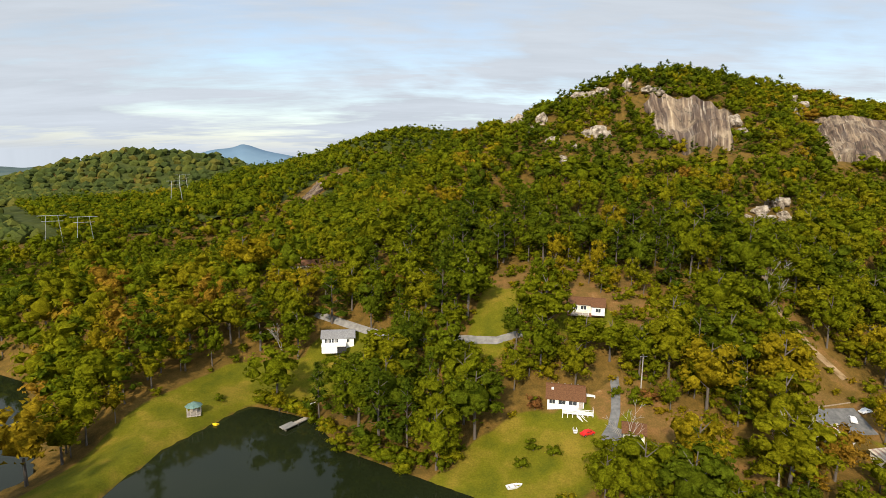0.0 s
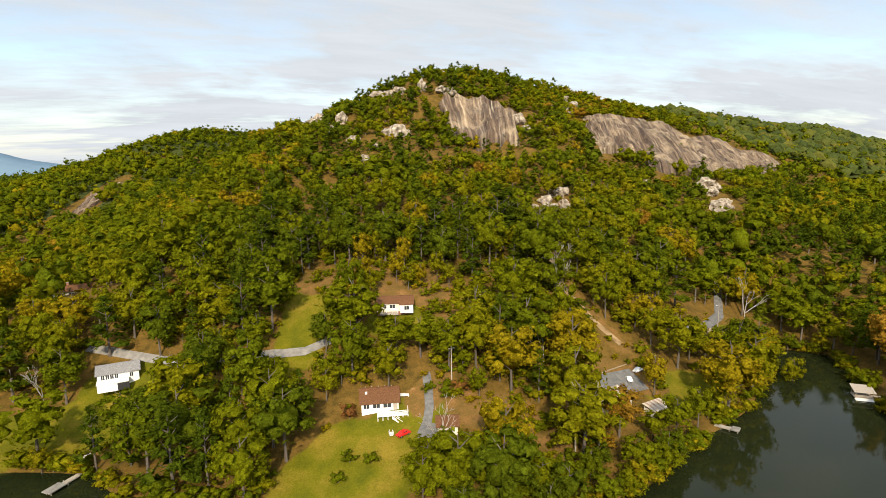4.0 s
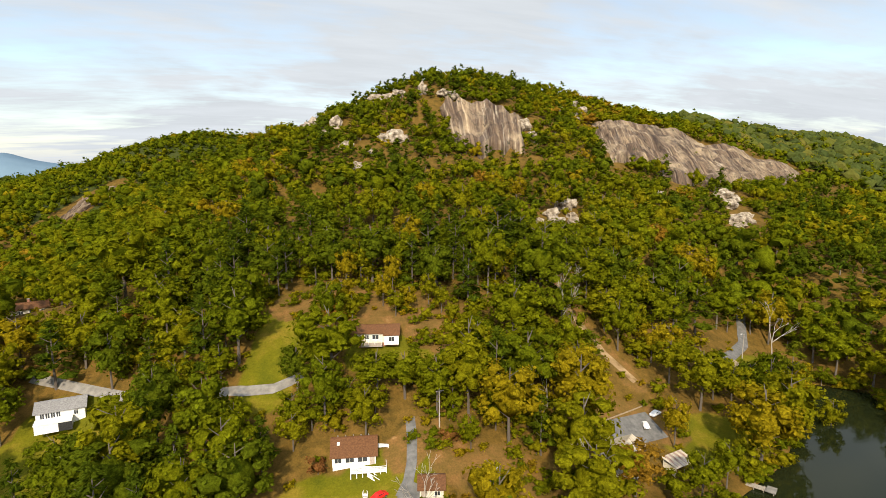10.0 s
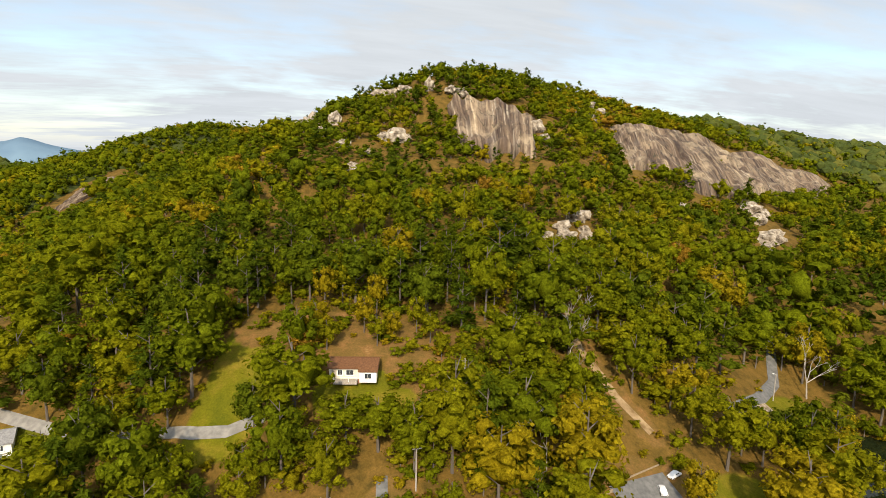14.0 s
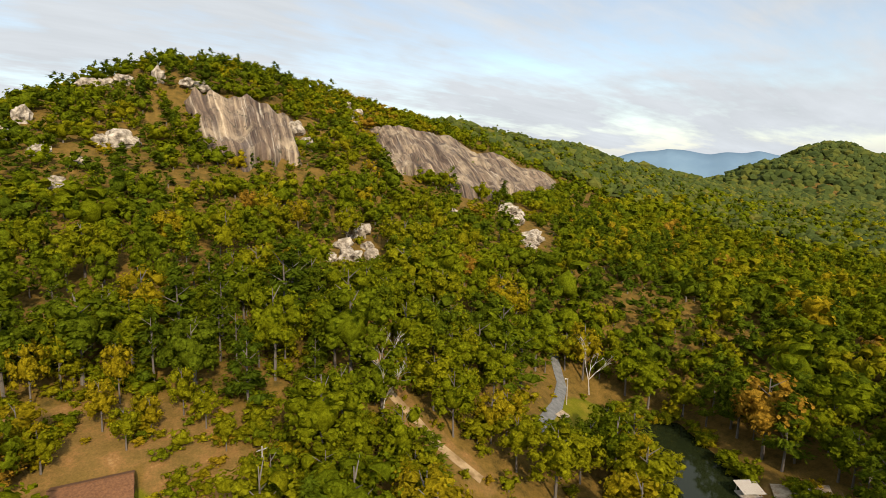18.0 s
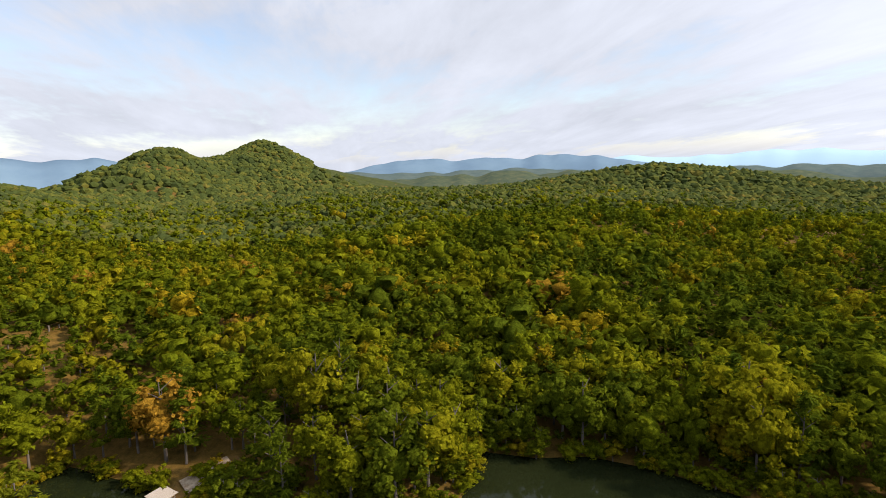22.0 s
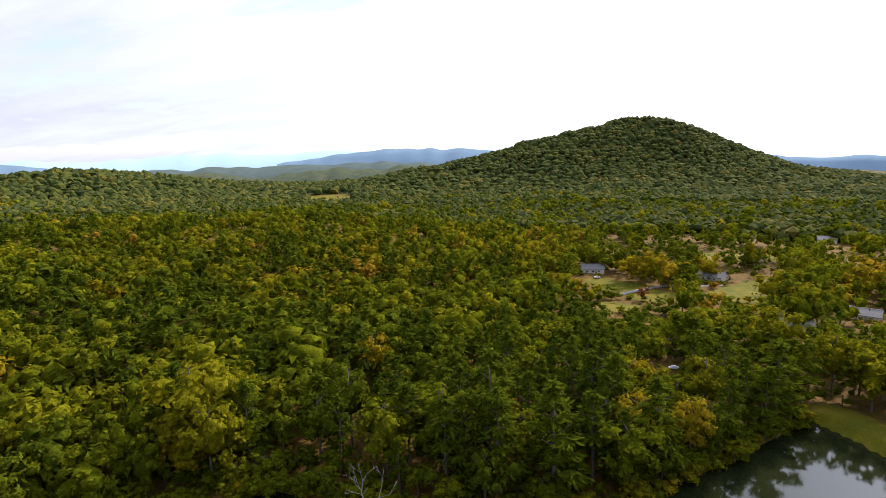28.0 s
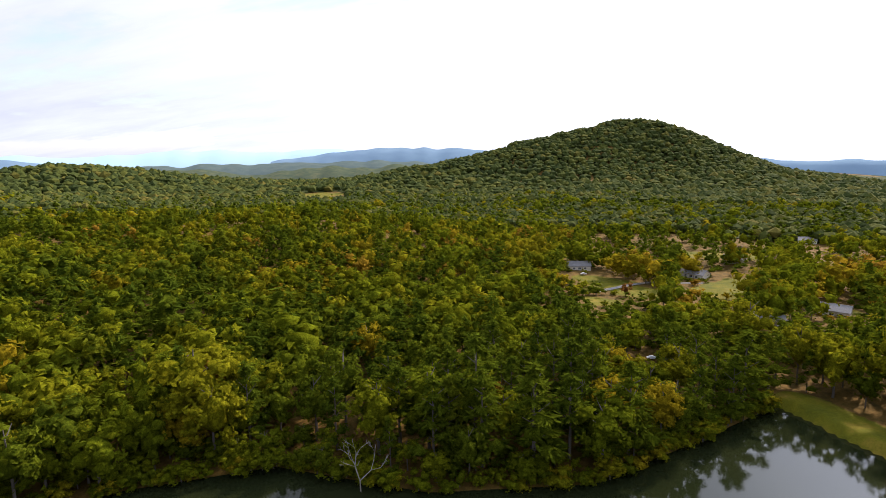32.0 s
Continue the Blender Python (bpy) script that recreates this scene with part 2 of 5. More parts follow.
m_white = plain("white_siding", (0.70, 0.69, 0.66), (0.84, 0.83, 0.80), 2.0, 0.6)
m_cream = plain("cream_siding", (0.58, 0.54, 0.44), (0.74, 0.69, 0.58), 2.0, 0.65)
m_shingle = plain("brown_shingle", (0.095, 0.042, 0.018), (0.16, 0.072, 0.030), 3.0, 0.9, bump=0.5)
m_greyroof = plain("grey_shingle", (0.17, 0.165, 0.165), (0.27, 0.265, 0.26), 3.0, 0.85, bump=0.5)
m_tanroof = plain("pale_metal_roof", (0.42, 0.36, 0.27), (0.58, 0.51, 0.40), 1.5, 0.5)
m_rust = plain("rusty_tin", (0.22, 0.10, 0.06), (0.52, 0.46, 0.42), 1.6, 0.6, 0.1, (1, 0.15, 1))
m_glass = plain("dark_glass", (0.03, 0.035, 0.04), (0.05, 0.055, 0.06), 1.0, 0.08)
m_wood = plain("weathered_wood", (0.26, 0.22, 0.18), (0.44, 0.39, 0.33), 5.0, 0.85, 0, (1, 6, 1))
m_asphalt = plain("grey_asphalt", (0.10, 0.10, 0.098), (0.17, 0.166, 0.16), 0.8, 0.9)
m_concrete = plain("pale_concrete", (0.17, 0.16, 0.145), (0.26, 0.245, 0.22), 0.7, 0.9)
m_red = plain("red_paint", (0.55, 0.02, 0.02), (0.65, 0.03, 0.025), 1.0, 0.3)
m_carwhite = plain("white_paint", (0.72, 0.72, 0.72), (0.80, 0.80, 0.80), 1.0, 0.3)
m_yellow = plain("yellow_plastic", (0.75, 0.50, 0.02), (0.85, 0.60, 0.03), 1.0, 0.4)
m_rubber = plain("black_rubber", (0.02, 0.02, 0.02), (0.035, 0.035, 0.035), 3.0, 0.9)
m_brick = plain("red_brick", (0.22, 0.09, 0.06), (0.34, 0.16, 0.11), 5.0, 0.9)
m_teal = plain("green_tin_roof", (0.09, 0.16, 0.13), (0.14, 0.22, 0.19), 2.0, 0.5)
m_steel = plain("galvanised_steel", (0.34, 0.35, 0.36), (0.48, 0.49, 0.50), 2.0, 0.5, 0.6)
m_sand = plain("pale_sand_and_stone", (0.20, 0.14, 0.085), (0.38, 0.31, 0.22), 0.9, 0.95, bump=0.6)

m_track = plain("worn_clay_track", (0.17, 0.105, 0.045), (0.34, 0.24, 0.13), 0.5, 0.95, bump=0.5)

# weathered granite: tan, with dark water stains and white streaks running down
n = Nodes("streaked_granite", 0.85, 0, 0.2)
comb = n.t.nodes.new("ShaderNodeCombineXYZ")
n.link(n.attr("across"), comb.inputs[0])
n.link(n.attr("down"), comb.inputs[1])
old = n.co
n.co = comb.outputs[0]
streak = n.noise(0.50, 7, 0.65, (1, 0.05, 1), 0.15)
wide_s = n.noise(0.13, 4, 0.55, (1, 0.10, 1), 0.2)
white = n.noise(0.75, 5, 0.6, (1, 0.045, 1), 0.15)
blot = n.noise(0.12, 6, 0.6, (1, 0.6, 1))
n.co = old
n.co = comb.outputs[0]
crack = n.noise(0.16, 3, 0.5, (1, 0.5, 1), 1.2)
ledge = n.noise(0.05, 5, 0.65, (1, 1.3, 1), 0.4)
n.co = old
col = n.ramp(n.math("ADD", n.math("MULTIPLY", streak, 0.6), n.math("MULTIPLY", wide_s, 0.4)), (0.40, (0.040, 0.026, 0.020)), (0.48, (0.105, 0.071, 0.049)), (0.55, (0.200, 0.143, 0.095)), (0.65, (0.40, 0.30, 0.185)))
col = n.mix(n.math("MULTIPLY", n.grey(white, 0.56, 0.68), 0.55), col, (0.56, 0.48, 0.37))
col = n.mix(n.math("MULTIPLY", n.grey(ledge, 0.52, 0.66), 0.5), col, (0.47, 0.37, 0.24))
col = n.mix(n.math("MULTIPLY", n.grey(blot, 0.54, 0.72), 0.65), col, (0.115, 0.090, 0.076))
line = n.math("ABSOLUTE", n.math("SUBTRACT", crack, 0.5), 0.0)
col = n.mix(n.grey(line, 0.012, 0.002), col, (0.05, 0.045, 0.030))
n.colour(n.mix(1.0, col, n.ramp(n.noise(1.2, 6, 0.7), (0.3, (0.78, 0.78, 0.78)), (0.7, (1.18, 1.18, 1.18))), "MULTIPLY"))
n.bump(n.math("ADD", streak, n.noise(0.8, 6, 0.7)), 0.7, 0.6)
m_granite = n.mat
n = Nodes("pale_boulder", 0.9, 0, 0.2)
n.colour(n.ramp(n.noise(0.5, 6, 0.65), (0.36, (0.10, 0.078, 0.06)), (0.5, (0.29, 0.24, 0.18)), (0.66, (0.48, 0.42, 0.34)))).bump(n.noise(1.0, 6, 0.7), 0.8, 0.4)
m_boulder = n.mat

# aerial haze put into the ridges' base colour and a faint emission
n = Nodes("painted_blue_haze", 1.0, 0, 0.0)
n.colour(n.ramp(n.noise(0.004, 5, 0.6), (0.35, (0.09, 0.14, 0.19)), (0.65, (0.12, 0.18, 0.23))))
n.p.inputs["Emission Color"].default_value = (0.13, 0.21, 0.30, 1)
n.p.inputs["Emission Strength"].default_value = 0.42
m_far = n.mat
# paler haze for the ridge behind, again in colour and emission
n = Nodes("painted_pale_haze", 1.0, 0, 0.0)
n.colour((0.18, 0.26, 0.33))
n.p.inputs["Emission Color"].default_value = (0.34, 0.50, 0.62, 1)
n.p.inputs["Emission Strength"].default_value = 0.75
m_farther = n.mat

# thinner haze over woods, put into base colour and emission
n = Nodes("painted_haze_wooded_ridge", 1.0, 0, 0.0)
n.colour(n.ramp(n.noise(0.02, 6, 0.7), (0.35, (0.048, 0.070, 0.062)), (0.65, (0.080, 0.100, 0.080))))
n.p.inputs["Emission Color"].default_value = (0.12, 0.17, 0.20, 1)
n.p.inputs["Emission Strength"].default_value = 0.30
m_painted_veil = n.mat
# least haze: greener base colour, only a slight emission for the air
n = Nodes("faint_haze_wooded_ridge", 1.0, 0, 0.0)
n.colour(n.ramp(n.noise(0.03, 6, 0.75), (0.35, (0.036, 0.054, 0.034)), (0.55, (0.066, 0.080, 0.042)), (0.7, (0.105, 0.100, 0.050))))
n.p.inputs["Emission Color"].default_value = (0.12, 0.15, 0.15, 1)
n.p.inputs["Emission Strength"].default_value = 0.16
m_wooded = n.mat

# ---- the lie of the land ----
LAKE = [(-51, 142), (-32, 134), (-22, 119), (-7, 110), (8, 101), (38, 82), (76, 90), (100, 101), (122, 109), (136, 118), (152, 130), (168, 142), (180, 132),
        (166, 112), (156, 99), (145, 80), (136, 62), (140, 40), (162, 30), (155, 17), (152, 3), (142, -10), (116, -31), (78, -35), (46, -51), (26, -77), (3, -110),
        (-17, -88), (-38, -30), (-55, 30), (-68, 90), (-62, 120)]
POND = [(-260, 230), (-130, 168), (-107, 141), (-90, 116), (-98, 95), (-122, 104), (-150, 120), (-260, 150)]
DAM = [(14, -124), (-4, -108), (-24, -84), (-46, -30), (-63, 30), (-76, 92), (-70, 122), (-56, 150), (-30, 152)]


def poly_dist(x, y, poly, closed=True):
    """Distance to a polygon's edge (negative inside), or to a line."""
    d2 = np.full(x.shape, 1e12)
    inside = np.zeros(x.shape, bool)
    n = len(poly)
    for i in range(n if closed else n - 1):
        (ax, ay), (bx, by) = poly[i], poly[(i + 1) % n]
        vx, vy = bx - ax, by - ay
        s = np.clip(((x - ax) * vx + (y - ay) * vy) / (vx * vx + vy * vy), 0, 1)
        d2 = np.minimum(d2, (x - ax - s * vx) ** 2 + (y - ay - s * vy) ** 2)
        if closed and ay != by:
            hit = ((ay > y) != (by > y)) & (x < (bx - ax) * (y - ay) / (by - ay) + ax)
            inside ^= hit
    d = np.sqrt(d2)
    return np.where(inside, -d, d) if closed else d


def smooth(a, b, v):
    s = np.clip((v - a) / (b - a), 0, 1)
    return s * s * (3 - 2 * s)


def ripple(x, y, size, seed):
    """Smooth uneven ground, about -1 to 1."""
    out = 0
    for k in range(5):
        a = seed * 1.7 + k * 2.4
        f = (0.7 + 0.37 * k) * 6.28 / size
        out = out + np.sin(f * (x * math.cos(a) + y * math.sin(a)) + 3.1 * a + 0.8 * np.sin(f * 0.6 * (y * math.cos(a) - x * math.sin(a)) + a)) / (1 + 0.5 * k)
    return out / 2.6


def ridge(x, y, line, width, power):
    """A long hill: along a line of (x, y, height), falling away on both sides."""
    near = np.full(x.shape, 1e9)
    top, weight = np.zeros(x.shape), np.zeros(x.shape)
    for (ax, ay, ah), (bx, by, bh) in zip(line[:-1], line[1:]):
        vx, vy = bx - ax, by - ay
        s = np.clip(((x - ax) * vx + (y - ay) * vy) / (vx * vx + vy * vy), 0, 1)
        d2 = (x - ax - s * vx) ** 2 + (y - ay - s * vy) ** 2
        w = 1 / (d2 + (width * 0.3) ** 2) ** 2
        near, top, weight = np.minimum(near, d2), top + w * (ah + s * (bh - ah)), weight + w
    return top / weight * np.exp(-(np.sqrt(near) / width) ** power)


MOUNTAIN = [(75, 352, 83), (105, 362, 107), (135, 372, 116), (222, 402, 108), (308, 431, 99), (415, 446, 92), (540, 459, 84), (760, 480, 54), (1000, 520, 32)]
HILLS = [  # lines, width, power
    ([(-330, 640, 10), (-200, 690, 48), (-40, 720, 89), (90, 760, 86), (260, 800, 60)], 190, 1.7),
    ([(-900, 1180, 34), (-760, 1210, 72), (-640, 1220, 94), (-500, 1250, 76), (-380, 1300, 30)], 150, 1.8),
    ([(1380, 470, 76), (1480, 430, 122), (1560, 420, 100)], 150, 1.8),
    ([(1700, 280, 122), (1790, 235, 166), (1950, 120, 104), (2200, -60, 60)], 200, 1.9),
    ([(1150, -640, 50), (1500, -1050, 40)], 230, 1.8),
    ([(330, -20, 24), (420, -110, 26), (300, -250, 18)], 130, 1.8),
    ([(760, 20, 22), (800, -300, 18)], 190, 2.0),
    ([(520, -1020, 30), (470, -1040, 46), (330, -1100, 84), (240, -1150, 106), (153, -1205, 126), (112, -1218, 124), (75, -1228, 114), (42, -1237, 100), (10, -1245, 84), (-40, -1262, 54), (-100, -1290, 16)], 135, 1.7),
]
PADS = []


def land(x, y):
    x, y = np.asarray(x, float), np.asarray(y, float)
    total = ridge(x, y, MOUNTAIN, 152, 1.5) ** 3
    for line, width, power in HILLS:
        total = total + ridge(x, y, line, width, power) ** 3
    z = total ** (1 / 3) + 4 + 3.0 * ripple(x, y, 420, 1) + 1.2 * ripple(x, y, 90, 2)
    far = np.hypot(x - 30, y - 50)
    z = z - 22 * smooth(900, 3500, far) - 30 * smooth(1350, 2000, far)
    turn = np.degrees(np.arctan2(x - 30, y - 50))
    low = smooth(-75, -50, turn) * (1 - smooth(-24, -8, turn)) + smooth(178, 202, turn % 360) * (1 - smooth(212, 222, turn % 360))
    z = z - 75 * np.clip(low, 0, 1) * smooth(500, 3000, far) - 9 * smooth(-75, -50, turn) * (1 - smooth(-26, -12, turn)) * smooth(230, 380, far)
    z = z + 4.0 * ripple(x, y, 70, 5) * smooth(30, 80, z)
    z = z - 17 * smooth(15, -45, x) * smooth(185, 250, y) * (1 - smooth(400, 480, y)) * smooth(-260, -180, x)
    # the dam falls away to the west, the lake and the pond lie in hollows
    west = smooth(0, 40, -x - 62) * (1 - smooth(120, 260, y)) * smooth(-230, -60, y)
    z = z - 7 * west
    z = z * smooth(-2, 70, poly_dist(x, y, LAKE)) ** 0.8
    d_dam = poly_dist(x, y, DAM, False)
    z = np.where(d_dam < 20, np.maximum(z, 1.9 * (1 - smooth(3, 15, d_dam)) - 7 * smooth(8, 20, d_dam)), z)
    d = poly_dist(x, y, LAKE)
    z = np.where(d < 0, np.maximum(-3.0, d * 0.35), z + 0.35 * smooth(0, 2, d))
    dp = poly_dist(x, y, POND)
    z = np.where(dp < 0, -7.0, z * smooth(0, 25, dp) - 5.0 * (1 - smooth(0, 25, dp)))
    for px, py, pz, r in PADS:
        w = 1 - smooth(r, r * 2.0, np.hypot(x - px, y - py))
        z = z * (1 - w) + pz * w
    return z

# open ground: kind, line, half-width
OPEN = [
    ("grass", [(16, 103), (26, 110), (34, 114)], 10), ("grass", [(12, 110), (20, 115)], 8), ("grass", [(2, 104), (20, 98)], 5), ("dirt", [(38, 121), (43, 124)], 4),
    ("grass", [(13, 147), (21, 172)], 6.5), ("dirt", [(22, 172), (40, 168), (58, 158)], 7),
    ("grass", [(36, 147), (47, 145)], 5), ("dirt", [(52, 150), (62, 145)], 6), ("dirt", [(40, 160)], 8),
    ("dirt", [(48, 116), (58, 112), (62, 100)], 6), ("dirt", [(88, 124), (100, 122)], 6), ("grass", [(104, 116), (116, 118)], 8),
    ("dirt", [(101, 134), (98, 142), (95, 156), (97, 168)], 3.2), ("grass", [(145, 144), (160, 147)], 7),
    ("grass", [(-4, -108), (-24, -84), (-46, -30), (-63, 30), (-76, 92), (-70, 122), (-56, 150), (-34, 150)], 9),
    ("grass", [(-32, 160), (-24, 158)], 8), ("dirt", [(161, 100), (165, 93)], 4.5),
    ("grass", [(72, -230), (47, -214)], 12), ("grass", [(63, -190)], 9), ("grass", [(-30, -212)], 10), ("grass", [(-6, -330), (30, -330)], 12), ("dirt", [(-50, -395), (-46, -350)], 7), ("grass", [(90, -300), (60, -290)], 9), ("grass", [(500, -610), (600, -735)], 34), ("grass", [(13, -230), (0, -250)], 13), ("dirt", [(-58, 238)], 6), ("grass", [(-54, 228), (-48, 222)], 5),
    ("rock", [(38, 348), (46, 356)], 9), ("rock", [(53, 311)], 6), ("rock", [(46, 300)], 4), ("rock", [(54, 254)], 5), ("rock", [(76, 287)], 7), ("rock", [(56, 275)], 5), ("rock", [(214, 350), (216, 366)], 7), ("rock", [(236, 248), (222, 218), (212, 206)], 8), ("rock", [(54, 277)], 5), ("rock", [(84, 341), (98, 335)], 4), ("rock", [(104, 209), (128, 208)], 6), ("rock", [(130, 219)], 5), ("rock", [(206, 210), (220, 219)], 6), ("rock", [(103, 330)], 4), ("rock", [(146, 282), (150, 300)], 4),
    ("rock", [(-134, 505), (-102, 584)], 13), ("rock", [(110, 200), (122, 204)], 7),
]
# bare rock faces: label, plan lines of the top and of the foot, how far they stand out, how far the streaks slant
FACES = [
    ("bare tan granite face with dark and white water streaks", [(108, 322), (156, 310)], [(100, 270), (134, 262)], 6.5, 0.0),
    ("broad brown granite slab with pale and dark water streaks", [(202, 322), (240, 342), (284, 358), (330, 362), (372, 352), (404, 340)], [(176, 262), (204, 264), (236, 260), (262, 268), (300, 284), (352, 306)], 6.0, 0.55),
    ("low grey rock slab in the wooded hillside", [(-126, 566), (-96, 582)], [(-132, 492), (-100, 560)], 2.5, 0.0),
]
# what stays in sight over low growth: x, y, half-width, how far the low growth reaches, lowest growth; seen from about (ax, ay, az)
LANES = []
for (ax, ay, ah), low, group in [
        ((12, 28, 66), 1.0, [(29, 121, 9, 40), (33, 112, 8, 34), (41, 111, 6, 34), (40, 149.5, 8, 34), (54, 150, 6, 20), (18, 164, 8, 50), (12, 147, 7, 40), (86, 113, 6, 30), (93, 120, 8, 34), (96, 110, 5, 30), (-31, 160, 8, 35), (112, 118, 6, 24), (43, 113, 6, 30), (66, 96, 8, 20), (79, 105, 6, 16), (-58, 233, 7, 55)] ),
        ((30, 60, 76), 1.0, [(100, 137, 4, 20), (97, 146, 4, 16), (146, 148, 9, 42), (156, 155, 7, 42), (159, 104, 8, 30), (165, 96, 6, 24), (168, 154, 6, 36)]),
        ((36, 68, 70), 2.5, [(72, -228, 12, 110), (50, -212, 11, 100), (63, -188, 6, 80), (13, -228, 9, 110), (84, -246, 7, 110), (24, -256, 7, 110), (-2, -176, 4, 60), (38, -127, 4, 50), (-28, -200, 7, 90)]),
        ((15, 40, 66), 5.0, [(105, 262, 9, 50), (128, 258, 12, 50), (190, 258, 12, 55), (225, 254, 14, 55), (262, 252, 14, 50), (54, 308, 6, 28), (74, 282, 9, 30), (42, 342, 7, 32), (118, 202, 10, 30), (212, 212, 9, 30), (-115, 520, 18, 60)])]:
    for vx, vy, half, reach in group:
        far = math.hypot(ax - vx, ay - vy)
        rise = max(0.05, 0.96 * (ah - float(land(vx, vy))) / far)
        LANES.append((vx, vy, vx + (ax - vx) / far * reach, vy + (ay - vy) / far * reach, half, rise, low))
# single trees: x, y, height, width, tint, pine or not
ALONE = [(66, 98, 22, 1.4, 0.64, 0), (79, 104, 15, 1.3, 1.0, 0), (70, 99, 11, 1.2, 0.97, 0), (98, 116, 15, 0.9, 0.74, 0), (92, 101, 14, 1.1, 0.36, 0), (101, 104, 13, 1.0, 0.45, 0), (112, 108, 15, 0.9, 0.66, 0), (119, 114, 17, 0.85, 0.70, 0),
         (139, 124, 17, 1.1, 0.82, 0), (139, 127, 14, 1.0, 0.60, 0), (149, 119, 12, 1.0, 0.55, 0), (150, 134, 10, 1.0, 0.5, 0), (51, 118, 10, 0.9, 0.48, 0), (58, 122, 13, 0.8, 0.52, 0), (20, 112, 4.5, 1.6, 0.25, 0), (24, 110, 4, 1.7, 0.3, 0), (17, 108, 4, 1.6, 0.28, 0), (22, 123, 6, 1.3, 0.99, 0),
         (46, 159, 9, 1.1, 0.62, 0), (35, 160, 9, 1.3, 0.58, 0), (53, 155, 7, 1.0, 0.6, 0), (44, 165, 11, 0.9, 0.7, 0), (50, 163, 8, 1.1, 0.66, 0), (58, 158, 9, 1.0, 0.6, 0), (33, 163, 12, 1.2, 0.68, 0), (50, 160, 9, 0.8, 0.70, 0), (56, 163, 11, 0.8, 0.64, 0), (59, 152, 8, 1.0, 0.6, 0), (64, 148, 7, 1.2, 0.62, 0), (48, 171, 14, 0.7, 0.75, 0), (36, 176, 15, 0.8, 0.78, 0), (30, 158, 9, 1.4, 0.88, 0), (47, 120, 6, 1.4, 0.98, 0),
         (74, -66, 15, 1.1, 0.99, 0), (196, 30, 17, 1.3, 0.83, 0), (250, 22, 18, 1.2, 0.80, 0), (256, 30, 17, 1.1, 0.86, 0), (258, 14, 15, 1.2, 0.84, 0), (246, 34, 19, 1.1, 0.80, 0), (252, 40, 20, 1.0, 0.84, 0), (262, 36, 20, 1.1, 0.79, 0), (243, 26, 19, 1.0, 0.82, 0), (140, -43, 18, 1.0, 0.86, 0), (184, 4, 19, 1.1, 0.72, 0), (-57, 139, 3.2, 1.8, 0.2, 0),
         (-84, 120, 14, 0.8, 0.80, 0), (-78, 128, 13, 0.8, 0.72, 0), (-90, 150, 15, 0.8, 0.84, 0), (-72, 150, 13, 0.8, 0.7, 0), (-62, 168, 15, 0.9, 0.82, 0), (-18, 176, 14, 1.0, 0.86, 0), (-10, 178, 13, 1.1, 0.92, 0), (54, -205, 11, 1.0, 0.98, 0)]
# built ground that scrub leaves free: x, y, radius
KEEP_FREE = [(30, 122, 8), (42, 114, 5), (36, 116, 5), (31, 114, 4), (41, 154, 8), (83, 113, 7), (94, 110, 5), (91, 121, 8), (-32, 164, 10), (-60, 131, 5), (-55, 131, 5), (-36, 137, 4), (99, 139, 3), (96, 149, 3), (146, 149, 5), (156, 155, 4), (13, 147, 4), (-58, 236, 9)]

# ---- ground, water, distance ----
def part(name, bm, material, parent=None, label=""):
    me = bpy.data.meshes.new(name)
    bm.to_mesh(me)
    bm.free()
    me.materials.append(material)
    ob = new(name, me)
    ob.parent = parent
    if label:
        ob["label"] = label
    return ob


def raw_mesh(name, verts, tris, material, tint=None, flat=True):
    """A mesh from arrays of corners and triangles (or quads)."""
    me = bpy.data.meshes.new(name)
    k = tris.shape[1]
    me.vertices.add(len(verts))
    me.vertices.foreach_set("co", np.ascontiguousarray(verts, np.float32).ravel())
    me.loops.add(tris.size)
    me.loops.foreach_set("vertex_index", np.ascontiguousarray(tris, np.int32).ravel())
    me.polygons.add(len(tris))
    me.polygons.foreach_set("loop_start", np.arange(0, tris.size, k, dtype=np.int32))
    me.polygons.foreach_set("use_smooth", np.full(len(tris), not flat))
    me.update(calc_edges=True)
    if tint is not None:
        for key, values in tint.items():
            a = me.attributes.new(key, "FLOAT", "POINT")
            a.data.foreach_set("value", np.ascontiguousarray(values, np.float32))
    me.materials.append(material)
    return me


def graded(lo, hi, a, b, step, grow):
    """Grid lines: even from a to b, then ever wider out to lo and hi."""
    mid = list(np.arange(a, b + step, step))
    s, v = step, mid[-1]
    right = []
    while v < hi:
        s *= grow
        v += s
        right.append(min(v, hi))
    s, v = step, mid[0]
    left = []
    while v > lo:
        s *= grow
        v -= s
        left.append(max(v, lo))
    return np.array(left[::-1] + mid + right)


def spots(x, y, kind):
    """How far a place belongs to the open ground of a kind: 0 to 1."""
    out = np.zeros(x.shape)
    if kind == "rock":
        for _, top, foot, _, _ in FACES:
            out = np.maximum(out, 1 - smooth(-4, 1.5, poly_dist(x, y, top + foot[::-1])))
    for k, line, r in OPEN:
        if k == kind:
            d = np.hypot(x - line[0][0], y - line[0][1]) if len(line) == 1 else poly_dist(x, y, line, False)
            out = np.maximum(out, 1 - smooth(r * 0.8, r * 1.2, d))
    return out


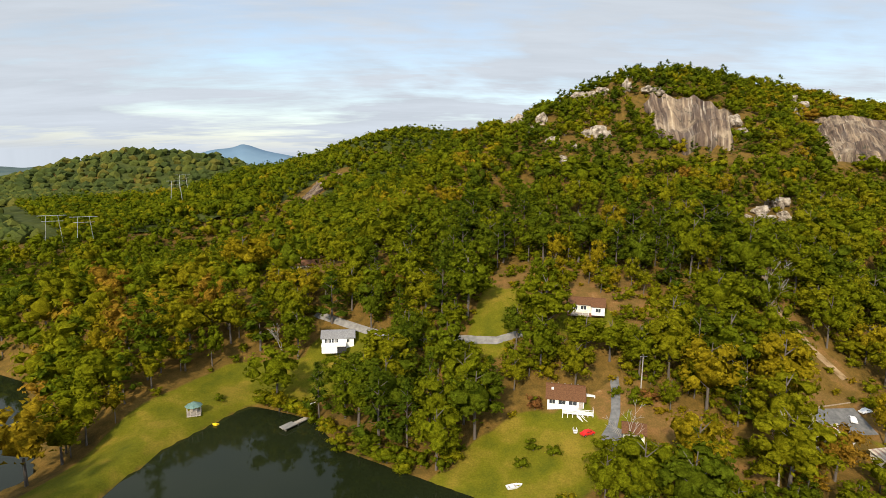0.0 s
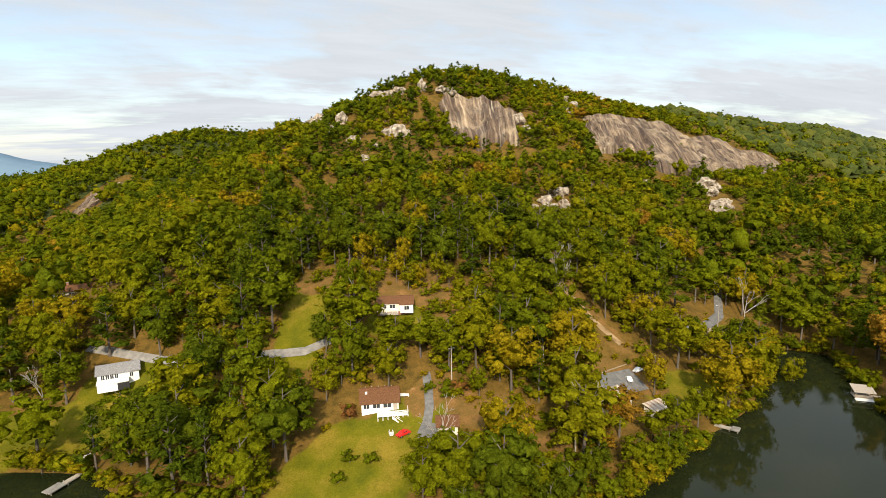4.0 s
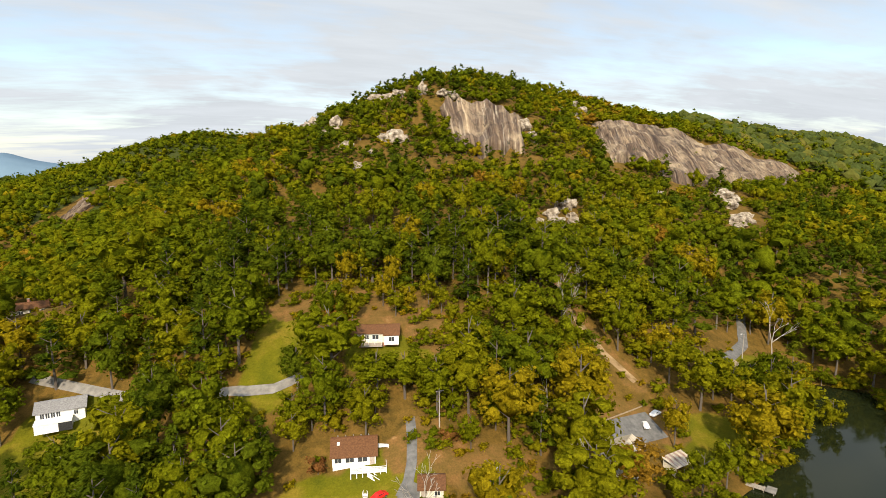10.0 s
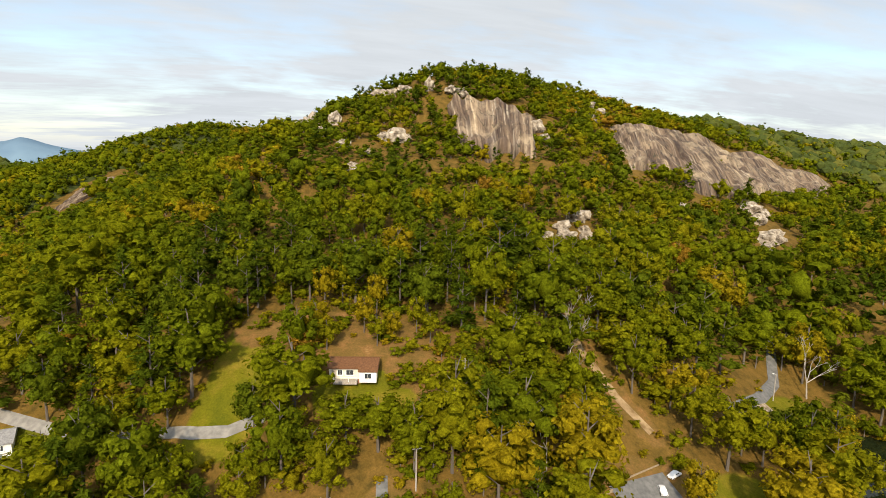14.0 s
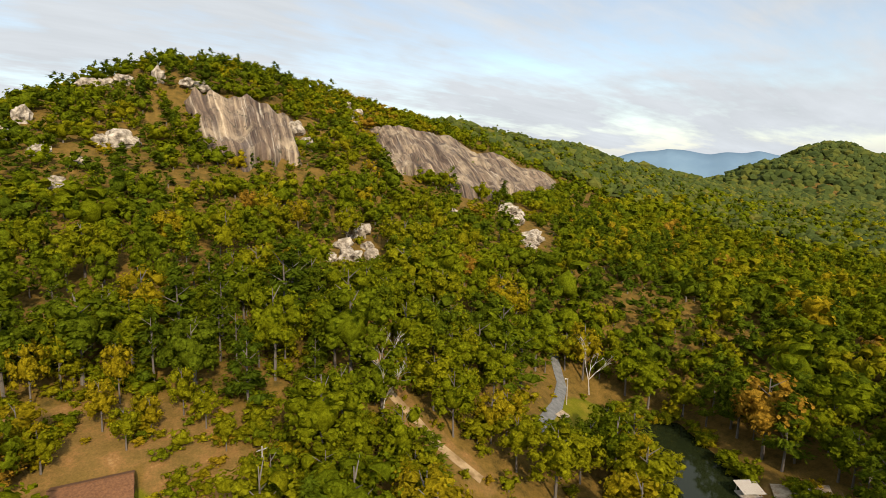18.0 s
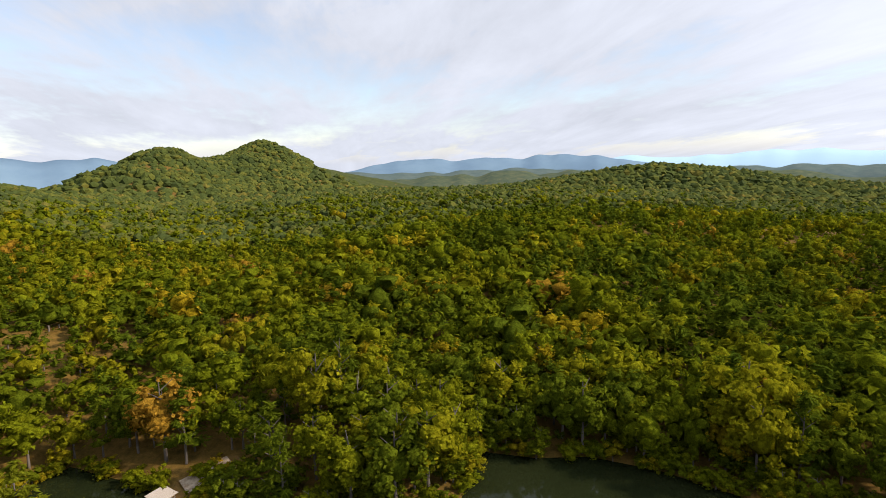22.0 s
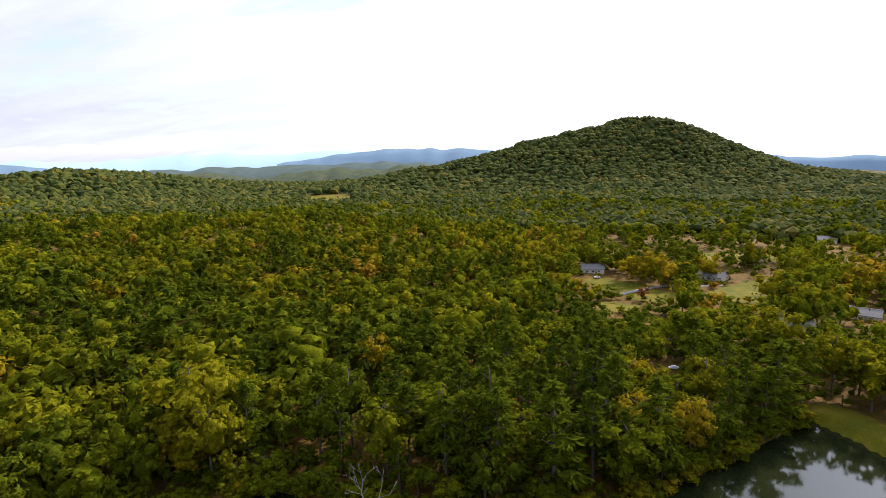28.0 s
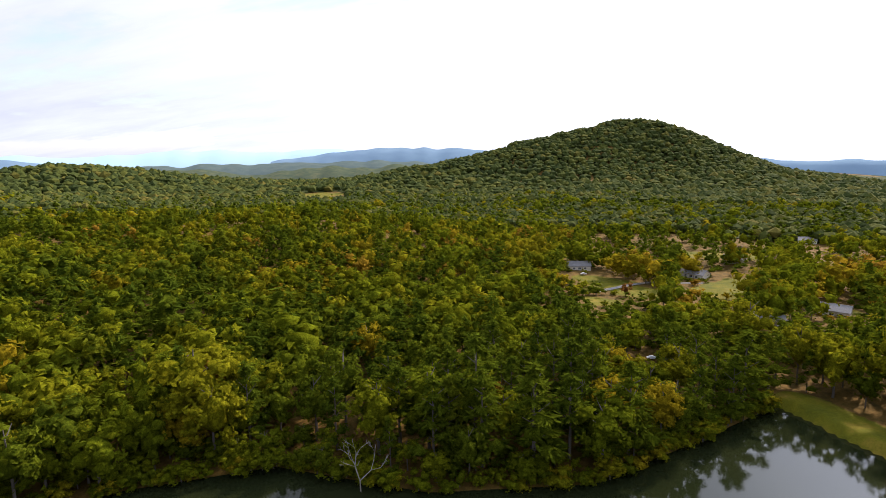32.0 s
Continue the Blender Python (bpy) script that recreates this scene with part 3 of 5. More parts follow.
gx = graded(-4900, 4900, -110, 215, 2.0, 1.1)
gy = graded(-4900, 4900, -130, 250, 2.0, 1.1)
GX, GY = np.meshgrid(gx, gy)
GZ = land(GX, GY)
ni, nj = len(gx), len(gy)
idx = np.arange(ni * nj).reshape(nj, ni)
quads = np.stack([idx[:-1, :-1], idx[:-1, 1:], idx[1:, 1:], idx[1:, :-1]], -1).reshape(-1, 4)
g_tint = {"grass": spots(GX, GY, "grass").ravel(), "dirt": spots(GX, GY, "dirt").ravel()}
ground = new("ground", raw_mesh("ground", np.stack([GX, GY, GZ], -1).reshape(-1, 3), quads, m_ground, g_tint, False))
tagged(ground, "rolling ground with grass, leaf litter and bare clay", "ground", kind="structure")


def water_sheet(name, poly, z, label):
    bm = bmesh.new()
    bm.faces.new([bm.verts.new((x, y, z)) for x, y in poly])
    bmesh.ops.triangulate(bm, faces=bm.faces[:])
    return tagged(part(name, bm, m_water), label, "lake", kind="structure")


water_sheet("water", LAKE, 0.0, "still dark green lake that mirrors the sky and its banks")
water_sheet("water", POND, -5.6, "still pond below the dam")

# the bumpy layer under the far crowns, with their shade put into its colour
CX, CY = 40.0, 60.0
rings = [470.0]
while rings[-1] < 4700:
    rings.append(rings[-1] * 1.02)
angles = np.radians(np.arange(0, 360, 1.0))
RR, AA = np.meshgrid(np.array(rings), angles, indexing="ij")
rng = np.random.default_rng(4)
RJ = RR * (1 + rng.uniform(-0.003, 0.003, RR.shape))
AJ = AA + rng.uniform(-0.003, 0.003, RR.shape)
KX, KY = CX + RJ * np.sin(AJ), CY + RJ * np.cos(AJ)
KZ = land(KX, KY)
bump = rng.uniform(0, 1, RR.shape) ** 1.3
tall = np.where(KZ > 62, 8, 14)
KZ = KZ + tall * np.where(RR < 780, 0.02 + 0.2 * bump, 0.04 + 0.2 * bump)
bare = np.maximum(np.maximum(spots(KX, KY, "rock"), spots(KX, KY, "grass")), spots(KX, KY, "dirt"))
KZ = KZ * (1 - bare) + (land(KX, KY) - 2.5) * bare
na, nr = len(angles), len(rings)
idx = np.arange(na * nr).reshape(nr, na)
nxt = np.roll(idx, -1, axis=1)
quads = np.stack([idx[:-1], nxt[:-1], nxt[1:], idx[1:]], -1).reshape(-1, 4)
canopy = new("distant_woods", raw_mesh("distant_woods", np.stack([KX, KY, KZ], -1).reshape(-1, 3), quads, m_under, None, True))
tagged(canopy, "dark green layer under the mixed woods on the far hills, shade put into its colour", "woods", kind="stuff")


def ico(sub):
    bm = bmesh.new()
    bmesh.ops.create_icosphere(bm, subdivisions=sub, radius=1.0)
    v = np.array([p.co[:] for p in bm.verts])
    f = np.array([[q.index for q in p.verts] for p in bm.faces])
    bm.free()
    return v, f


def lumps(v, amount, seed):
    """Push the corners of a ball in and out."""
    out = []
    for p in v:
        s = 1 + amount * noise.noise(Vector(p) * 1.6 + Vector((seed * 7.3, 0, 0))) * 1.6 + amount * 0.7 * noise.noise(Vector(p) * 3.7 + Vector((0, seed * 5.1, 0)))
        out.append(p * s)
    return np.array(out)



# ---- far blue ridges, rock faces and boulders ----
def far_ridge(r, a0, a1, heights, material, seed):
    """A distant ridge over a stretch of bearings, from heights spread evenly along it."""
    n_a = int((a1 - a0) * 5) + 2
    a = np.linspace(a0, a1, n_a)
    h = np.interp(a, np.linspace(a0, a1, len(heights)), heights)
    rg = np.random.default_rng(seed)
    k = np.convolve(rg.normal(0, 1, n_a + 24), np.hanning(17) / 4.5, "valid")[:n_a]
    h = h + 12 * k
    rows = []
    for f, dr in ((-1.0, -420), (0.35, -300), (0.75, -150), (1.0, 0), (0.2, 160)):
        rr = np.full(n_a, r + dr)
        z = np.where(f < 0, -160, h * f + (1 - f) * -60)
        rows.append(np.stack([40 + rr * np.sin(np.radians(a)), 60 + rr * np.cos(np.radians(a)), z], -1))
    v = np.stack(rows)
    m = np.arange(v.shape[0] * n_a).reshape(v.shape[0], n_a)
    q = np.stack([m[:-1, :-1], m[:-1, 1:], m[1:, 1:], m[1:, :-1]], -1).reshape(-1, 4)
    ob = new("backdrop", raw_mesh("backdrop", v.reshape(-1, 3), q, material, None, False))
    return tagged(ob, "blue mountain ridge on the horizon with haze put into its colour", "mountains", kind="structure")


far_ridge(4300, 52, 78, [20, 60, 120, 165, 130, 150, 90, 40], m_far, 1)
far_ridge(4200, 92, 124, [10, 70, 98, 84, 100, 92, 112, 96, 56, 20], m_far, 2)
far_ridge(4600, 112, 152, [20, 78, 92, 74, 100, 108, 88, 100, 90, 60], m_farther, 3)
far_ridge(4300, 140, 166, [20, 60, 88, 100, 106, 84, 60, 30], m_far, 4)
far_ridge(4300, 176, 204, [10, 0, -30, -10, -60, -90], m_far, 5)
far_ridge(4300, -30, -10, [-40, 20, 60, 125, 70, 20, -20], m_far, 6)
# wooded ridges before them, with less and less haze put into colour and emission
far_ridge(3300, 84, 172, [10, 24, 14, 34, 20, 8, 30, 18, 26, 10, 16, 4], m_painted_veil, 7)
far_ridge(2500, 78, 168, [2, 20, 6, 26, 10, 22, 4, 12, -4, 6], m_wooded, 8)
far_ridge(3000, -64, -4, [-30, -12, -24, 0, -14, 10, -10], m_painted_veil, 9)


def rock_face(label, top, foot, bulge, slant, seed):
    """A bare slab between two plan lines, standing a little out of the slope."""
    top, foot = np.array(top, float), np.array(foot, float)
    w = np.linalg.norm(np.diff(top, axis=0), axis=1).sum()
    h = np.linalg.norm(top - foot, axis=1).max()
    nu, nv = int(w / 1.3) + 2, int(h / 1.3) + 2
    u, v = np.meshgrid(np.linspace(0, 1, nu), np.linspace(0, 1, nv))
    rg = np.random.default_rng(seed)
    edge_t = np.interp(u[0], np.linspace(0, 1, 17), rg.uniform(-0.12, 0.08, 17))
    edge_b = np.interp(u[0], np.linspace(0, 1, 19), rg.uniform(-0.14, 0.10, 19))
    vv = v * (1 + edge_b - edge_t)[None] + edge_t[None]
    knots = np.linspace(0, 1, len(top))
    P = np.stack([np.interp(u, knots, top[:, k]) * (1 - vv) + np.interp(u, knots, foot[:, k]) * vv for k in (0, 1)], -1)
    z = land(P[..., 0], P[..., 1])
    rim = np.minimum(smooth(0, 0.10, u) * smooth(0, 0.10, 1 - u), smooth(0, 0.14, v) * smooth(0, 0.05, 1 - v))
    rough = np.array([[noise.fractal(Vector((a * w / 9 + seed * 13, b * h / 30, 0)), 1.0, 2.1, 5) for a in u[0]] for b in v[:, 0]])
    ledge = np.array([[noise.noise(Vector((a * w / 16 + seed * 7, b * h / 10, 3))) for a in u[0]] for b in v[:, 0]])
    fine = np.array([[noise.noise(Vector((a * w / 3 + seed * 5, b * h / 3, 7))) for a in u[0]] for b in v[:, 0]])
    step_out = np.floor(3 * ledge + 0.5) * 0.55
    z = z - 1.5 + rim * (bulge + 0.8 * rough + 1.3 * ledge + step_out + 0.6 * fine)
    m = np.arange(nu * nv).reshape(nv, nu)
    q = np.stack([m[:-1, :-1], m[1:, :-1], m[1:, 1:], m[:-1, 1:]], -1)
    bite = np.array([[noise.fractal(Vector((a * w / 11 + seed * 3, b * h / 11, 5)), 1.0, 2.0, 3) for a in u[0, 1:]] for b in v[1:, 0]])
    inset = np.minimum(np.minimum(u, 1 - u) * w, v * h)[1:, 1:]
    q = q[inset + 2.6 * bite > 0.8]
    me = raw_mesh("rock_face", np.concatenate([P, z[..., None]], -1).reshape(-1, 3), q, m_granite, {"across": (u * w * (1 - slant * v * 0.6) + seed * 50).ravel(), "down": (v * h).ravel()}, False)
    return tagged(new("rock_face", me), label, "cliff", kind="structure")


for i, (label, top, foot, bulge, slant) in enumerate(FACES):
    rock_face(label, top, foot, bulge, slant, i + 1)


def boulder(x, y, w, d, h, seed, label):
    v, f = ico(3)
    v = lumps(v, 0.42, seed)
    v = np.sign(v) * np.abs(v) ** 0.85 * np.array([w, d, h]) / 2
    a = seed * 1.3
    v[:, :2] = v[:, :2] @ np.array([[math.cos(a), -math.sin(a)], [math.sin(a), math.cos(a)]])
    ob = new("boulder", raw_mesh("boulder", v, f, m_boulder, None, True))
    ob.location = (x, y, float(land(x, y)) + h * 0.22)
    return tagged(ob, label, "rock", "rocks on the mountain")


PALE = "pale weathered granite boulder bedded in the slope"
for i, (x, y, w, h) in enumerate([
        (42, 348, 8, 7), (47, 341, 6, 5), (38, 352, 7, 5), (53, 313, 6, 7), (77, 288, 9, 7), (71, 286, 6, 5), (82, 289, 5, 4), (53, 278, 7, 5), (54, 260, 5, 4), (103, 330, 5, 8),
        (92, 338, 8, 5), (86, 340, 7, 5), (80, 344, 10, 6), (114, 326, 8, 4), (120, 324, 10, 5), (146, 282, 8, 6), (150, 300, 8, 7), (200, 330, 9, 5), (190, 336, 8, 5), (215, 366, 10, 7), (209, 361, 8, 6), (211, 346, 10, 8), (217, 350, 7, 5), (236, 249, 10, 6), (240, 246, 7, 5), (228, 236, 9, 5), (34, 353, 6, 6), (47, 357, 8, 8), (61, 271, 5, 4), (46, 300, 6, 5), (53, 256, 7, 5)]):
    boulder(x, y, w, w * 0.8, h, i + 1, PALE)
for i, (x, y, w, h) in enumerate([
        (117, 205, 7.5, 5), (125, 205, 4, 5), (129, 220, 7, 5), (133, 222, 6, 4), (97, 206, 4, 4), (137, 211, 4, 4), (111, 206, 4, 3), (104, 212, 5, 3), (120, 213, 6, 4), (128, 212, 4, 3),
        (219, 219, 9, 6), (213, 216, 7, 5), (207, 210, 6, 4), (198, 201, 9, 3), (224, 222, 6, 5), (190, 240, 6, 4)]):
    boulder(x, y, w, w * 0.8, h, i + 31, "white-grey boulder among thin trees on the slope")

# ---- houses, sheds, boats, vehicles ----
def block(name, size, at, material, parent, label="", turn=(0, 0, 0), bevel=0.0):
    """A box part: size, middle of its base, in its parent's axes."""
    bm = bmesh.new()
    bmesh.ops.create_cube(bm, size=1.0)
    bmesh.ops.scale(bm, vec=size, verts=bm.verts)
    bmesh.ops.translate(bm, vec=(0, 0, size[2] / 2), verts=bm.verts)
    if bevel:
        bmesh.ops.bevel(bm, geom=bm.edges[:], offset=bevel, segments=2, affect="EDGES")
    ob = part(name, bm, material, parent, label)
    ob.matrix_basis = pose(*at, *turn)
    return ob


def rod(name, a, b, r, material, parent, label="", sides=6):
    bm = bmesh.new()
    a, b = Vector(a), Vector(b)
    bmesh.ops.create_cone(bm, cap_ends=True, segments=sides, radius1=r, radius2=r * 0.9, depth=(b - a).length)
    ob = part(name, bm, material, parent, label)
    ob.matrix_basis = Matrix.Translation((a + b) / 2) @ (b - a).to_track_quat("Z", "Y").to_matrix().to_4x4()
    return ob


def gable_wall(name, w, d, h, rise, material, parent, at=(0, 0, 0)):
    """Four walls up to the eaves with their two gables; the ridge runs along x."""
    bm = bmesh.new()
    x, y = w / 2, d / 2
    v = [bm.verts.new(p) for p in [(-x, -y, 0), (x, -y, 0), (x, y, 0), (-x, y, 0), (-x, -y, h), (x, -y, h), (x, y, h), (-x, y, h), (-x, 0, h + rise), (x, 0, h + rise)]]
    for f in [(0, 1, 5, 4), (2, 3, 7, 6), (1, 2, 6, 9, 5), (3, 0, 4, 8, 7), (3, 2, 1, 0), (4, 5, 9, 8), (6, 7, 8, 9)]:
        bm.faces.new([v[i] for i in f])
    bmesh.ops.recalc_face_normals(bm, faces=bm.faces)
    ob = part(name, bm, material, parent)
    ob.location = at
    return ob


def roof_side(name, w, d, h, rise, side, material, parent, over=0.45, at=(0, 0, 0), thick=0.14):
    """One slope of a gable roof, a slab with overhanging eaves."""
    run = d / 2 + over
    drop = rise * run / (d / 2)
    bm = bmesh.new()
    x = w / 2 + over
    pts = [(-x, 0, h + rise), (x, 0, h + rise), (x, side * run, h + rise - drop), (-x, side * run, h + rise - drop)]
    lo = [bm.verts.new((a, b, c + 0.02)) for a, b, c in pts]
    hi = [bm.verts.new((a, b, c + 0.02 + thick)) for a, b, c in pts]
    bm.faces.new(hi)
    bm.faces.new(lo[::-1])
    for i in range(4):
        j = (i + 1) % 4
        bm.faces.new((lo[i], lo[j], hi[j], hi[i]))
    bmesh.ops.recalc_face_normals(bm, faces=bm.faces)
    ob = part(name, bm, material, parent)
    ob.location = at
    return ob


def window(parent, x, y, z, w, h, side=-1, along="x", bars=1):
    """A window set 4 cm into view on a wall: frame, sill, panes."""
    turn = (0, 0, 0) if along == "x" else (0, 0, 90)
    f = block("window", (w + 0.16, 0.09, h + 0.16), (x, y, z - 0.08), m_white, parent, "", turn)
    for k in range(bars + 1):
        pw = w / (bars + 1) - 0.06
        block("pane", (pw, 0.03, h), (-w / 2 + (k + 0.5) * w / (bars + 1), side * 0.045, 0.08), m_glass, f, "dark glass pane")
    block("sill", (w + 0.3, 0.16, 0.06), (0, side * 0.06, -0.06), m_white, f)
    return f


def house(kind, label, x, y, z, turn, w, d, h, rise, wall, roof, windows=(), door=None, chimney=None, base=None):
    root = new(kind)
    root.matrix_basis = pose(x, y, z, 0, 0, turn)
    tagged(root, label, "house")
    if base:
        block("foundation", (w - 0.1, d - 0.1, base[0]), (0, 0, -0.8), base[1], root)
    up = (base[0] - 0.8) if base else -0.3
    gable_wall("wall", w, d, h, rise, wall, root, (0, 0, up))
    for s in (-1, 1):
        roof_side("roof", w, d, h, rise, s, roof, root, at=(0, 0, up))
    block("ridge_cap", (w + 0.9, 0.3, 0.08), (0, 0, up + h + rise + 0.13), roof, root)
    for wx, wz, ww, wh in windows:
        window(root, wx, -d / 2 - 0.02, up + wz, ww, wh)
    for s in (-1, 1):
        window(root, s * (w / 2 + 0.02), 0.8, up + h * 0.45, 1.0, 1.0, s, "y")
    if door is not None:
        o = block("door", (0.95, 0.08, 2.05), (door, -d / 2 - 0.03, up + 0.05), m_wood, root)
        rod("door_handle", (0.35, -0.05, 1.0), (0.35, -0.12, 1.0), 0.04, m_steel, o)
    if chimney:
        c = block("chimney", (0.7, 0.7, 1.9), (chimney[0], chimney[1], up + h + rise * 0.4), m_brick, root)
        block("chimney_cap", (0.85, 0.85, 0.12), (0, 0, 1.9), m_concrete, c)
    return root, up


def zat(x, y):
    return float(land(x, y))


# the brown-roofed house above the lawn, with its white deck and stair
ha, up = house("house", "white house with a brown shingle roof and raised deck", 29.4, 125.2, zat(29, 122) - 0.1, -11, 8.2, 7.2, 2.2, 1.9, m_white, m_shingle,
               [(-3.0, 0.9, 1.3, 1.0), (-0.8, 0.9, 1.6, 1.0), (1.6, 0.9, 1.8, 1.0)], 3.4, None, (0.9, m_white))
for i in range(5):
    rod("roof_vent", (-3.2 + i * 1.5, 0.9, up + 3.6), (-3.2 + i * 1.5, 0.9, up + 4.2), 0.12, m_steel, ha, "small white roof vent")
block("skylight", (0.5, 0.7, 0.08), (-3.0, -1.4, up + 3.60), m_white, ha, "", (27, 0, 0))
deck = block("deck", (6.8, 2.4, 0.18), (2.7, -4.85, up - 0.15), m_white, ha, "white painted timber deck")
for i in range(7):
    block("deck_post", (0.14, 0.14, 1.9), (-0.6 + i * 1.1, -5.95, up - 1.9), m_white, ha)
    block("rail_post", (0.1, 0.1, 1.0), (-0.6 + i * 1.1, -5.98, up + 0.03), m_white, ha)
for k in range(3):
    block("rail", (6.8, 0.06, 0.1), (2.7, -6.0, up + 0.3 + k * 0.34), m_white, ha)
for k in range(3):
    block("rail", (0.06, 2.4, 0.1), (6.05, -4.85, up + 0.3 + k * 0.34), m_white, ha)
for i in range(9):
    block("step", (0.28, 1.0, 0.06), (2.6 + i * 0.27, -6.6, up - 0.35 - i * 0.19), m_white, ha)
for s in (-7.1, -6.1):
    rod("stair_rail", (2.5, s, up + 0.7), (4.9, s, up - 1.2), 0.06, m_white, ha)
    rod("stringer", (2.5, s, up - 0.15), (4.9, s, up - 2.05), 0.1, m_white, ha)
block("porch_roof", (2.2, 3.0, 0.12), (5.6, 0.6, up + 2.1), m_white, ha, "small pale porch roof")
for s in (-0.8, 2.0):
    block("porch_post", (0.12, 0.12, 3.2), (6.55, s, up - 1.1), m_white, ha)

# garage beside it, with its apron
ga, _ = house("garage", "small brown-roofed garage with pale walls beside the drive", 41.0, 111.6, zat(41, 111.6), -16, 4.2, 4.6, 2.2, 1.1, m_cream, m_shingle, [(1.0, 0.9, 1.0, 0.8)], -1.4)

# the low house in the upper clearing
hb, up = house("house", "long cream house with a brown roof in a clearing", 39.9, 151.4, zat(39.9, 150.5) - 0.2, -14, 9.6, 5.6, 2.4, 1.1, m_cream, m_shingle,
               [(-2.6, 0.9, 0.9, 1.0), (-0.6, 0.9, 1.5, 1.0)], -3.8, None, (1.2, m_brick))
gable_wall("wing", 3.4, 3.4, 2.4, 0.9, m_white, hb, (3.2, -3.0, up))
for s in (-1, 1):
    roof_side("wing_roof", 3.4, 3.4, 2.4, 0.9, s, m_shingle, hb, 0.3, (3.2, -3.0, up))
window(hb, 3.2, -4.72, up + 0.9, 1.3, 1.0)
block("porch", (4.8, 1.8, 0.5), (-1.4, -3.6, up - 0.5), m_wood, hb, "timber porch")
for i in range(4):
    block("porch_post", (0.1, 0.1, 1.0), (-3.7 + i * 1.5, -4.4, up), m_white, hb)
block("porch_rail", (4.6, 0.06, 0.08), (-1.4, -4.42, up + 0.95), m_white, hb)

# the big white house by the dam
hw, up = house("house", "tall white house with a grey roof and a low garage", -30.5, 163.0, zat(-30.5, 162) - 0.3, 9, 9.2, 6.4, 3.6, 1.3, m_white, m_greyroof,
               [(-3.4, 2.2, 0.8, 1.1), (-2.4, 2.2, 0.8, 1.1), (-1.4, 2.2, 0.8, 1.1), (-0.4, 2.2, 0.8, 1.1), (2.9, 2.1, 0.8, 1.0)], 1.2)
block("garage_wing", (6.8, 3.2, 2.0), (-1.2, -4.75, -0.3), m_white, hw, "white garage wing with a flat top")
# a black panel stands in for the shade inside the open garage
block("garage_door", (2.6, 0.08, 1.9), (1.1, -6.33, -0.3), m_rubber, hw, "black panel in place of the shaded inside of the open garage")
block("roof_edge", (7.1, 3.4, 0.14), (-1.2, -4.75, 1.7), m_white, hw)

# the far house up the western slope
house("house", "pale house with a brown roof on the wooded slope", -58.5, 236.0, zat(-58.5, 236) - 0.3, 14, 12.0, 6.0, 2.6, 1.5, m_cream, m_shingle, [(-3, 0.9, 1.2, 1.1), (0, 0.9, 1.6, 1.1), (3, 0.9, 1.2, 1.1)], 1.5, (-1, 0.8))

# tan-roofed house and tin shed by the parking yard
house("house", "house with a pale tan metal roof behind a tree", 83.0, 113.0, zat(83, 113) - 0.4, 38, 9.0, 7.5, 2.6, 2.0, m_cream, m_tanroof, [(-2, 0.9, 1.2, 1.1), (2, 0.9, 1.2, 1.1)], 0.2)
sh = new("shed")
sh.matrix_basis = pose(94.5, 110.5, zat(94, 110) - 0.1, 0, 0, 12)
tagged(sh, "open shed with a rusty striped tin roof", "shed")
for px in (-2.7, 0, 2.7):
    for py in (-1.5, 1.5):
        block("post", (0.14, 0.14, 2.3 if py < 0 else 3.0), (px, py, -0.2), m_wood, sh)
block("back_wall", (5.6, 0.08, 2.4), (0, 1.55, 0.0), m_cream, sh)
block("side_wall", (0.08, 3.0, 2.0), (-2.75, 0, 0), m_cream, sh)
for i in range(9):
    block("tin_sheet", (0.66, 4.0, 0.05), (-2.72 + i * 0.68, 0, 2.45 + 0.012 * (i % 2)), m_rust if i % 2 else m_tanroof, sh, "", (11, 0, 0))


def lying(name, label, category, line, width, material, lift=0.06, kind="structure"):
    """A strip of paving along a line, following the ground."""
    pts = []
    for (ax, ay), (bx, by) in zip(line[:-1], line[1:]):
        k = max(2, int(math.hypot(bx - ax, by - ay) / 1.5))
        pts += [(ax + (bx - ax) * i / k, ay + (by - ay) * i / k) for i in range(k)]
    pts.append(line[-1])
    P = np.array(pts)
    T = np.gradient(P, axis=0)
    T /= np.linalg.norm(T, axis=1)[:, None]
    N = np.stack([-T[:, 1], T[:, 0]], -1)
    V = []
    for s in np.linspace(-1, 1, 5):
        q = P + N * s * width / 2
        V.append(np.stack([q[:, 0], q[:, 1], land(q[:, 0], q[:, 1]) + lift + 0.10 - 0.08 * abs(s)], -1))
    V = np.stack(V)
    m = np.arange(V.shape[0] * len(P)).reshape(V.shape[0], len(P))
    q = np.stack([m[:-1, :-1], m[:-1, 1:], m[1:, 1:], m[1:, :-1]], -1).reshape(-1, 4)
    ob = new(name, raw_mesh(name, V.reshape(-1, 3), q, material, None, False))
    return tagged(ob, label, category, kind=kind)


lying("road", "narrow grey asphalt road through the trees", "road", [(-40, 176), (-20, 164), (2, 151.5), (9, 148), (15, 146), (22, 146.5)], 2.4, m_concrete, 0.15)
lying("road", "grey driveway curving past the house", "road", [(41.4, 128), (40.6, 123.5), (39.2, 118.5), (37.6, 115), (35.4, 112.4)], 2.0, m_asphalt, 0.12)
lying("pavement", "grey concrete apron before the garage", "pavement", [(35.8, 113.6), (40.2, 109.8)], 4.4, m_asphalt, 0.2)
lying("pavement", "grey parking yard below a clay bank", "pavement", [(84, 119.5), (98, 122)], 7.0, m_asphalt, 0.3)
lying("road", "narrow asphalt lane with a grassy verge", "road", [(130, 142), (134, 145), (148, 151), (161, 159), (174, 174)], 3.0, m_asphalt, 0.2)
